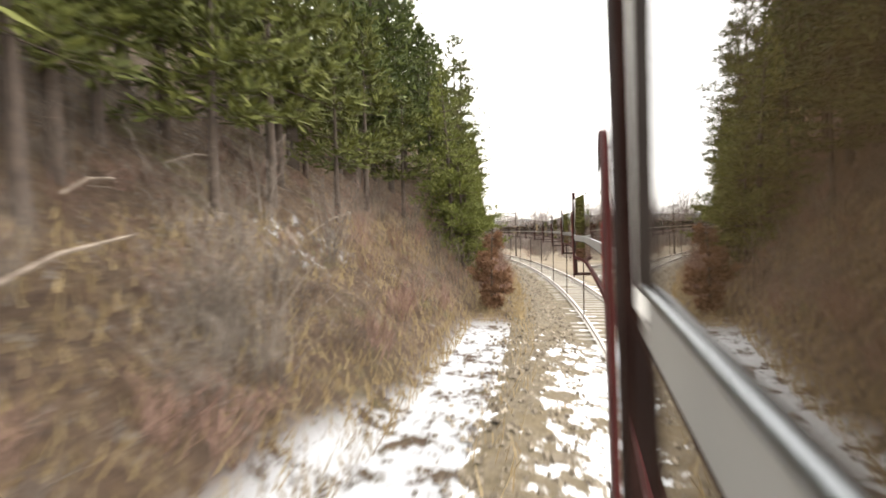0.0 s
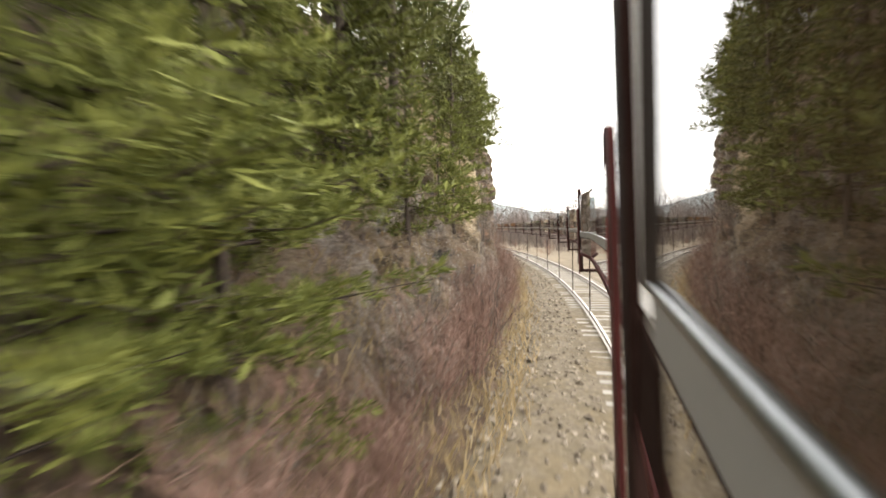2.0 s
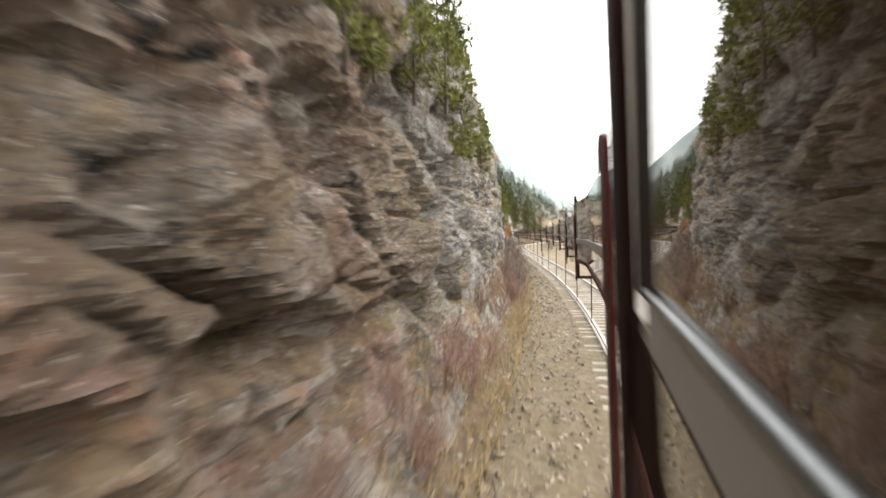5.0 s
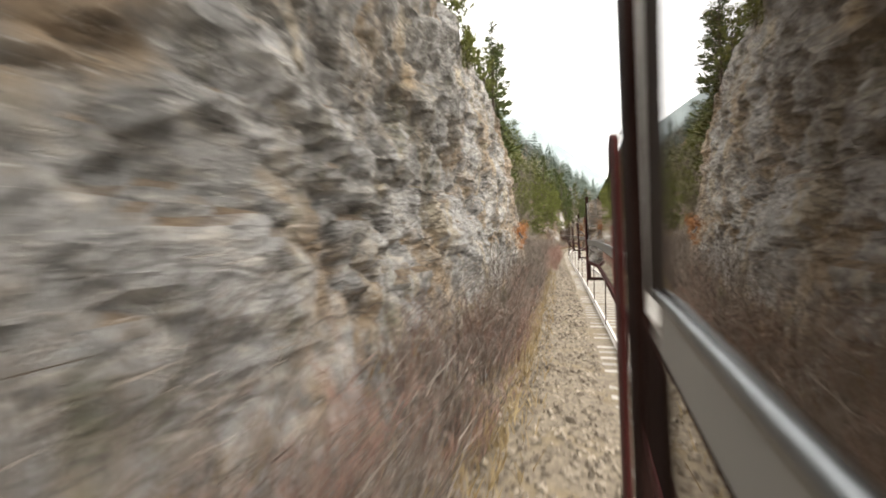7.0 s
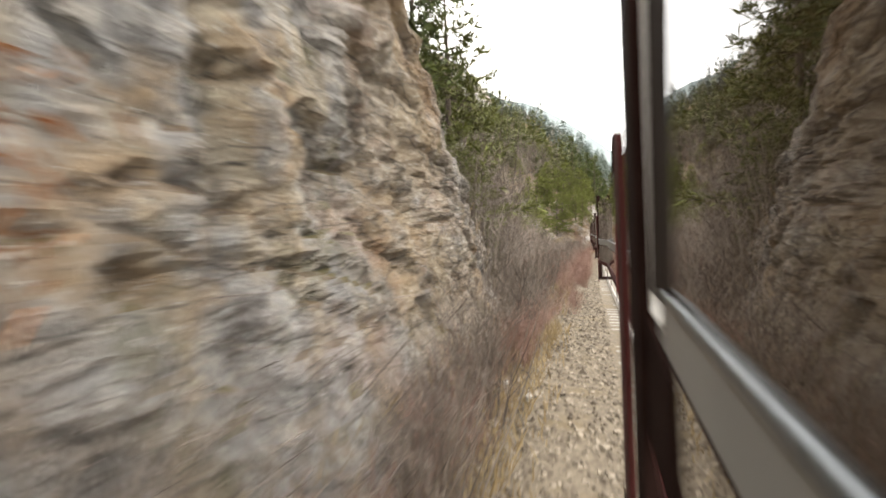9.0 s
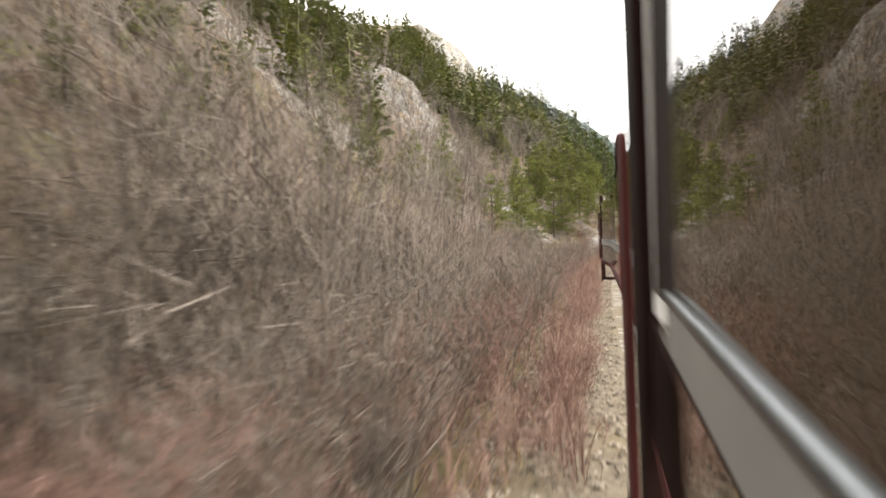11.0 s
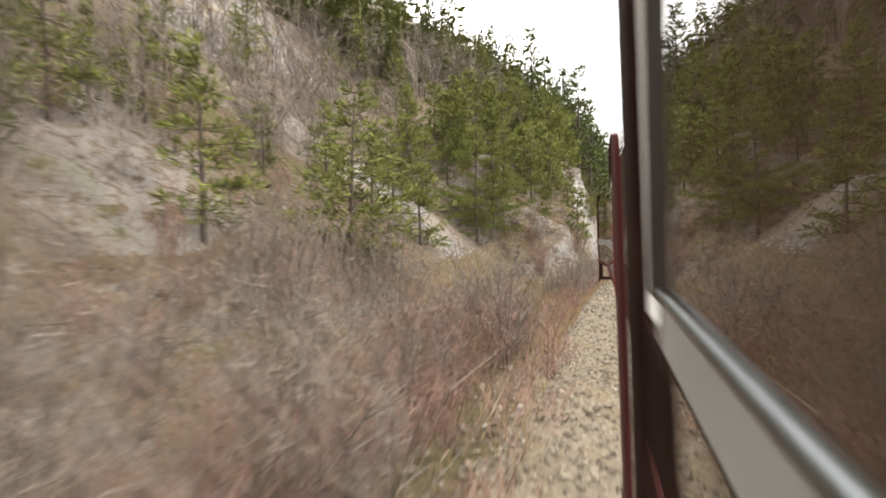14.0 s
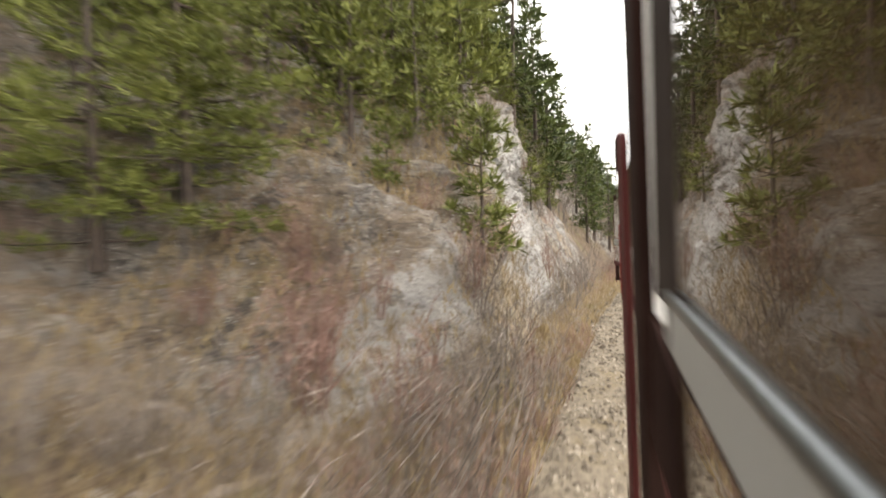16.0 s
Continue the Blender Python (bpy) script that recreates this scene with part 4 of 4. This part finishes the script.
def build_shrubs():
    rnd = random.Random(9)
    kinds = [shrub_data(i, h, n, sp, th) for i, (h, n, sp, th) in enumerate(((1.8, 23, .9, 1.2), (2.3, 25, 1.2, 1.2), (1.3, 22, .8, 1.15), (3.2, 28, 1.6, 1.25)))]
    thin = [shrub_data(20 + i, h, n, sp, th, .5, True) for i, (h, n, sp, th) in enumerate(((1.8, 15, .9, 1.45), (2.3, 16, 1.2, 1.45), (1.3, 14, .8, 1.45), (3.2, 16, 1.6, 1.4)))]
    thin.append(shrub_data(29, 3.4, 8, 1.5, 2.3, .7, True))
    look_of = ((TWIG_RED, "leafless red-brown shrub with thin upright twigs"), (TWIG_GREY, "leafless grey-brown shrub with tangled twigs"),
               (TWIG_RED, "low leafless red-brown shrub"), (TWIG_GREY, "tall leafless grey shrub with fine twigs"))
    made = [(mesh_from("crown", v, f, look_of[i][0]), mesh_from("base", sv, sf, look_of[i][0])) for i, (v, f, sv, sf) in enumerate(kinds)]
    near, far = [], []

    def bush(i, s, l, scale, keep=True):
        m = stand(s, l, land(s, l) if l > 1.3 else 0, rnd.uniform(0, 6.28), scale)
        (near if keep else far).append((i, m))

    for s, l in scatter(rnd, [(-6, 8)], 1.0, 3.4, 5.5):
        bush(rnd.choice((1, 3)), s, l, rnd.uniform(.45, .75))
    for s, l in scatter(rnd, [(2, 24)] * 4, 1.0, 3.3, 8):
        bush(rnd.choice((1, 2, 2)), s, l, rnd.uniform(.5, .9), False)
    for s, l in scatter(rnd, [(20, 50)], .62, 1.75, 2.5):
        bush(rnd.choice((0, 0, 2)), s, l, rnd.uniform(.65, 1.05))
    for s, l in scatter(rnd, [(20, 50)], .62, 1.75, 2.8):
        bush(rnd.choice((0, 1, 2)), s, l, rnd.uniform(.6, 1), False)
    for s, l in scatter(rnd, [(50, 86)], 1.2, 1.6, 2.1):
        bush(rnd.choice((0, 2)), s, l, rnd.uniform(.4, .75))
    for s, l in scatter(rnd, [(84, 114)], .8, 1.4, 2.0):
        bush(rnd.choice((0, 2)), s, l, rnd.uniform(.4, .65))
    for s, l in scatter(rnd, [(73, 113)] * 2, .62, 1.35, 2.15):
        bush(rnd.choice((1, 1, 0, 2)), s, l, rnd.uniform(.5, .85), False)
    for s, l in scatter(rnd, [(74, 112)], 2.2, 1.5, 2.0):
        bush(rnd.choice((0, 1)), s, l, rnd.uniform(.5, .7))
    for s, l in scatter(rnd, [(110.5, 119)] * 3, .5, 2.0, 4.4):
        bush(rnd.choice((1, 1, 3)), s, l, rnd.uniform(.6, .95), False)
    for s, l in scatter(rnd, [(113.5, 166)], .62, 1.9, 3.4):
        bush(rnd.choice((0, 1, 2)), s, l, rnd.uniform(.75, 1.1))
    for s, l in scatter(rnd, [(113, 162)], .8, .6, 1.4):
        bush(rnd.choice((0, 2)), s, l, rnd.uniform(.55, .85), False)
    for s, l in scatter(rnd, [(113, 166)] * 2, .62, 1.9, 4.4):
        bush(rnd.choice((0, 1, 2)), s, l, rnd.uniform(.75, 1.1), False)
    for s, l in scatter(rnd, [(114, 168)] * 3, 1.0, 4, 10):
        bush(rnd.choice((0, 1, 1, 3)), s, l, rnd.uniform(.8, 1.15), False)
    for s, l in scatter(rnd, [(124, 150)] * 2, .5, .1, .9):
        bush(rnd.choice((0, 2)), s, l, rnd.uniform(.5, .75), False)
    for s, l in scatter(rnd, [(166.5, 186)], .5, .8, 1.6):
        bush(rnd.choice((0, 2, 2)), s, l, rnd.uniform(.28, .5), False)
    for s, l in scatter(rnd, [(115, 135)] * 3, 1.2, 4.5, 15):
        bush(3, s, l, rnd.uniform(1.2, 1.8), False)
    for s, l in scatter(rnd, [(162, 179)] * 2, .7, .9, 2.6):
        bush(rnd.choice((0, 2, 2)), s, l, rnd.uniform(.4, .65), False)
    for s, l in scatter(rnd, [(164, 180)], .9, 2.2, 6.0):
        bush(rnd.choice((0, 1, 2)), s, l, rnd.uniform(.4, .8))
    for s, l in scatter(rnd, [(178, 230)], 1.3, 1.8, 3.0):
        bush(rnd.choice((0, 1)), s, l, rnd.uniform(.7, 1), False)
    for s, l in scatter(rnd, [(115, 165)] * 3, 1.5, 7, 15):
        bush(rnd.choice((0, 1, 3)), s, l, rnd.uniform(.8, 1.05) if l < 12 else rnd.uniform(1.0, 1.8), False)
    for s, l in list(scatter(rnd, [(114, 200)] * 6, 1.2, 13, 46)) + list(scatter(rnd, [(160, 196)] * 2, 1.0, 13, 26)) + list(scatter(rnd, [(186, 212)] * 3, .9, 8, 20)) + list(scatter(rnd, [(200, 270)] * 5, 1.4, 6, 46)):
        bush(4, s, l, rnd.uniform(.8, 1.4), False)
    for s, l in scatter(rnd, [(176, 204)] * 3, 1.0, 3.4, 9.5):
        bush(rnd.choice((0, 1, 2)), s, l, rnd.uniform(.4, .8), False)
    for s, l in scatter(rnd, [(165, 215)], 1.8, 9.5, 20):
        bush(rnd.choice((1, 3)), s, l, rnd.uniform(.9, 1.6), False)
    for s, l in scatter(rnd, [(196, 250)] * 2, 1.6, 3.5, 14):
        bush(rnd.choice((1, 3)), s, l, rnd.uniform(.9, 1.6), False)
    for s, l in ((178.2, 4.3), (178.8, 4.9), (177.6, 3.9)):
        bush(0, s, l, rnd.uniform(.9, 1.2))
    for s, l in scatter(rnd, [(40, 200)] * 2, 2.4, -7, -34):
        m = stand(s, l, -1.2 - .06 * (-l - 7), rnd.uniform(0, 6.28), rnd.uniform(.8, 1.6))
        far.append((rnd.choice((0, 1, 3)), m))
    woods = [shrub_data(90 + i, h, 15, 2.0, 1.5, .8, True) for i, h in enumerate((6.5, 8.5, 5.0))]
    spots = []
    for s, l in list(scatter(rnd, [(62, 200)] * 3, 1.5, -12, -50)) + list(scatter(rnd, [(30, 75)], 2.2, -24, -50)):
        spots.append((rnd.randrange(3), stand(s, l, -1.2 - .055 * (-l - 7), rnd.uniform(0, 6.28), rnd.uniform(1.1, 1.75))))
    joined("bare_wood", woods, spots, FAR_BARE, "leafless grey-brown wood on the valley side", "wood")
    edge_rnd = random.Random(31)
    for s, l in scatter(edge_rnd, [(172, 181)] * 2, .6, 1.0, 2.7):
        bush(edge_rnd.choice((0, 1, 1)), s, l, edge_rnd.uniform(.5, .85), False)
    for i, m in near:
        ob = tagged(new("bare_shrub"), look_of[i][1], "shrub", "bare shrubs by the track")
        ob.matrix_world = m
        tagged(part("crown", made[i][0], ob), kind="stuff")
        tagged(part("stem_clump", made[i][1], ob), kind="stuff")
    v, f, sv, sf = shrub_data(77, 7.0, 15, 1.9, .75, .8)
    tree = (mesh_from("crown", v, f, TWIG_GREY), mesh_from("limbs", sv, sf, BARK))
    for s, l in ((114.8, 4.0), (116.2, 5.2), (117.6, 4.2), (119.5, 6.0), (121, 4.6), (123.5, 6.4), (126, 5.0), (129, 7.2), (132, 6.0), (136, 8.0), (141, 7.4),
                 (118.5, 8.2), (122.2, 8.8), (127.5, 9.4), (147, 9), (155, 9.5), (113.6, 5.6)):
        ob = tagged(new("bare_tree"), "leafless grey-brown tree with several thin trunks", "tree", "bare trees by the track")
        ob.matrix_world = stand(s, l, land(s, l), rnd.uniform(0, 6.28), rnd.uniform(.75, 1.15))
        tagged(part("crown", tree[0], ob, "fine bare twigs"), kind="stuff")
        part("trunk", tree[1], ob)
    joined("red_thicket", thin, [q for q in far if q[0] in (0, 2)], TWIG_RED, "thicket of leafless red-brown twigs", "thicket")
    joined("grey_thicket", thin, [q for q in far if q[0] in (1, 3, 4)], TWIG_GREY, "thicket of leafless grey-brown twigs", "thicket")


build_shrubs()


def build_ground_cover():
    rnd = random.Random(21)
    # stones of the track bed
    verts, faces = [], []
    shape = [Vector(p) for p in ((1, 0, -.2), (0, 1, 0), (-1, 0, -.2), (0, -1, 0), (0, 0, .8))]
    tris = ((0, 1, 4), (1, 2, 4), (2, 3, 4), (3, 0, 4))
    for _ in range(36000):
        s = rnd.uniform(-6, 212)
        l = rnd.uniform(-.5, 1.55) if rnd.random() < .93 else rnd.uniform(1.5, 2.4)
        if 4 < s < 72 and rnd.random() < .55:
            continue
        r = rnd.uniform(.022, .068) * (1.6 if rnd.random() < .04 else 1)
        z = float(np.interp(l, (-.6, .1, .6, 1.0), (-.16, -.08, -.02, .02)))
        c = place(s, l, z + r * .15)
        b = len(verts)
        q = Euler((rnd.uniform(-.6, .6), rnd.uniform(-.6, .6), rnd.uniform(0, 6))).to_matrix()
        verts += [c + q @ (p * r * rnd.uniform(.7, 1.3)) for p in shape]
        faces += [(b + i, b + j, b + k) for i, j, k in tris]
    tagged(new("ballast_stones", mesh_from("ballast_stones", verts, faces, STONES)), "loose pale and brown ballast stones", "gravel", kind="stuff")
    # white rubble on the slope
    verts, faces = [], []
    for _ in range(2600):
        l = rnd.uniform(7.0, 15)
        s = rnd.gauss(173.2 - .05 * (l - 7), .9)
        r = rnd.uniform(.02, .065) * (1.7 if rnd.random() < .06 else 1)
        c = place(s, l, land(s, l) + r * .2)
        b = len(verts)
        q = Euler((rnd.uniform(-.6, .6), rnd.uniform(-.6, .6), rnd.uniform(0, 6))).to_matrix()
        verts += [c + q @ (p * r * rnd.uniform(.6, 1.4)) for p in shape]
        faces += [(b + i, b + j, b + k) for i, j, k in tris]
    tagged(new("rubble", mesh_from("rubble", verts, faces, RUBBLE)), "loose white limestone rubble on the slope", "rubble", kind="stuff")
    # dry grass and fallen twigs
    verts, faces = [], []
    spans = ((-8, 15, 2.5, 6.5, 4500), (15, 34, .9, 6.5, 4500), (34, 112, 1.0, 2.3, 7000), (110, 166, .9, 5, 5000), (162, 167, 1.0, 6, 2500), (166, 186, .85, 7, 14000), (-8, 112, .6, 1.4, 1500), (184, 212, 1.0, 3, 3000))
    for a, b, lo, hi, n in spans:
        for _ in range(n):
            s, l = rnd.uniform(a, b), lo + (hi - lo) * rnd.random() ** 1.3
            p = place(s, l, land(s, l) - .02 if l > 1.3 else 0)
            h = rnd.uniform(.08, .34)
            blade(verts, faces, p, p + Vector((rnd.uniform(-.6, .6), rnd.uniform(-.6, .6), 1)) * h, rnd.uniform(.006, .014))
    tagged(new("dry_grass", mesh_from("dry_grass", verts, faces, DRY_GRASS)), "tufts of dry straw-coloured grass", "grass", kind="stuff")


build_ground_cover()


def build_deadwood():
    rnd = random.Random(3)

    def trunk(label, pts, r, twigs=6, wood=DEADWOOD):
        v, f = [], []
        tube(v, f, pts, [r, r * .85, r * .55][:len(pts)], 7)
        ob = tagged(new("fallen_branch", mesh_from("fallen_branch", v, f, wood, True)), label, "branch")
        for k in range(twigs):
            g = rnd.uniform(.3, 1)
            c = pts[0].lerp(pts[-1], g)
            tv, tf = [], []
            e = c + Vector((rnd.uniform(-.5, .5), rnd.uniform(-.5, .5), rnd.uniform(-.1, .5)))
            tube(tv, tf, [c, c.lerp(e, .5) + Vector((0, 0, .04)), e], [r * .3, r * .2, r * .08], 4)
            part("twig", mesh_from("twig", tv, tf, wood), ob)
        return ob

    jut = trunk("dark dead branch with rusty foliage jutting from the rock", [place(93.3, 1.72, 2.84), place(94.8, 1.92, 2.98), place(97.6, 2.2, 3.35)], .042, 5, BLACK_WOOD)
    v, f = [], []
    for _ in range(520):
        g = rnd.choice((.0, .08, .2, .3, .36, .5, .55, .75, .9, 1.0))
        c = place(95.0 + 2.9 * g + rnd.gauss(0, .13), 1.95 + rnd.gauss(0, .12), 3.0 + .45 * g - rnd.choice((0, 0, 0, .5)) + rnd.gauss(0, .13))
        blade(v, f, c, c + Vector((rnd.uniform(-.1, .1), rnd.uniform(-.1, .1), rnd.uniform(-.14, .06))), rnd.uniform(.008, .02))
    part("foliage", mesh_from("foliage", v, f, LEAVES_ORANGE), jut, "rust-brown dry leaves")
    for s, l in ((3, 5.2), (5, 6.5), (8, 7.5), (10.5, 5.8), (47, 2.2), (128, 3.2), (168, 3.5), (176, 3.0)):
        a, b = place(s, l, land(s, l) + .25), place(s + rnd.uniform(.8, 2.2), l + rnd.uniform(-.6, .2), land(s, l) + rnd.uniform(.1, .9))
        trunk("dead grey branch lying on the slope", [a, a.lerp(b, .5) + Vector((0, 0, .1)), b], rnd.uniform(.018, .035), 4)


build_deadwood()


def telegraph_pole():
    v, f = [], []
    tube(v, f, [Vector((0, 0, -.6)), Vector((0, 0, 3.4)), Vector((0, 0, 6.8))], [.13, .11, .085], 10)
    ob = tagged(new("telegraph_pole"), "old wooden telegraph pole with crossarm", "pole", "telegraph poles")
    part("post", mesh_from("pole_post", v, f, POLE_WOOD, True), ob)
    part("crossarm", bevelled("crossarm", POLE_WOOD, [(-.75, .75, -.05, .05, 6.35, 6.47)], .01), ob)
    iv, jf = [], []
    tube(iv, jf, [Vector((0, 0, 0)), Vector((0, 0, .05)), Vector((0, 0, .08)), Vector((0, 0, .15))], [.02, .045, .03, .035], 8)
    ins = mesh_from("insulator", iv, jf, OFF_WHITE, True)
    for x in (-.65, -.3, .3, .65):
        part("insulator", ins, ob, "", pose(x, 0, 6.47))
    return ob


def build_poles():
    first = telegraph_pole()
    spots = [(72, -7.5), (112, -5.2), (151, -5.6), (198, -6.5), (246, -7)]
    for i, (s, l) in enumerate(spots):
        m = stand(s, l, -.95)
        if i == 0:
            first.matrix_world = m
        else:
            copy_thing(first, m)


build_poles()


def snow_cap():
    """A thin ragged crust of snow for the end of a sleeper."""
    verts, faces = [], []
    nx, ny = 14, 6
    for i in range(nx + 1):
        for j in range(ny + 1):
            x, y = -1.2 + .75 * i / nx, -.115 + .23 * j / ny
            h = .022 * min(1, 4 * j / ny, 4 - 4 * j / ny, 4 * i / nx, 4 - 4 * i / nx) - .012 + .016 * noise.noise(Vector((x * 6, y * 9, 1)))
            verts.append((x, y, h))
    faces = [(i * (ny + 1) + j, (i + 1) * (ny + 1) + j, (i + 1) * (ny + 1) + j + 1, i * (ny + 1) + j + 1) for i in range(nx) for j in range(ny)]
    return mesh_from("snow_patch", verts, faces, SNOWY, True)


def build_sleepers():
    bed = bpy.data.objects["track_bed"]
    me = bevelled("sleeper", SLEEPER, [(-1.25, 1.25, -.12, .12, -.2, -.005)], .02)
    cap = snow_cap()
    for k in range(290):
        one = part("sleeper", me, bed, "", stand(-4 + .6 * k, -1.835, -.155))
        if k < 62 and random.Random(k).random() < (.85 if k < 40 else .35):
            part("snow_patch", cap, one, "old snow", pose(random.Random(k + 500).uniform(.0, .35), 0, -.004, 0, 0, 180 * (k % 2)))


build_sleepers()


def boulder(s, l, size, seed, label, material):
    rnd = random.Random(seed)
    bm = bmesh.new()
    bmesh.ops.create_icosphere(bm, subdivisions=1, radius=1)
    squash = Vector((rnd.uniform(.7, 1.1), rnd.uniform(.6, 1.0), rnd.uniform(.6, 1.2)))
    for v in bm.verts:
        c = noise.voronoi(v.co * 1.3 + Vector((seed, 0, 0)))[0]
        v.co *= .6 + .7 * (c[1] - c[0]) + rnd.uniform(-.15, .15)
        v.co = Vector([a * b * size for a, b in zip(v.co, squash)])
    me = bpy.data.meshes.new("boulder")
    bm.to_mesh(me)
    bm.free()
    me.materials.append(material)
    z = land(s, l) if l > 1.3 else 0
    tagged(new("boulder", me), label, "rock", "stones beside the track").matrix_world = stand(s, l, z + size * .35, rnd.uniform(0, 6))


PALE_STONE = plain("pale_limestone", (0.22, 0.20, 0.17), (0.42, 0.39, 0.34), 6.0, 0.9, bump=0.8)


def build_boulders():
    rnd = random.Random(77)
    for i, (s, l, size) in enumerate(((105.2, 1.1, .17), (105.7, 1.6, .12), (104.2, 1.9, .15), (98.5, 1.5, .1), (158.3, 1.2, .14), (157.5, 1.6, .12))):
        boulder(s, l, size, 40 + i, "pale angular limestone block beside the track", PALE_STONE)
    for i in range(46):
        s = rnd.choice((rnd.uniform(36, 110), rnd.uniform(164, 190)))
        boulder(s, rnd.uniform(1.2, 2.3), rnd.uniform(.05, .13), 60 + i, "small grey limestone chunk at the foot of the bank", PALE_STONE)


build_boulders()
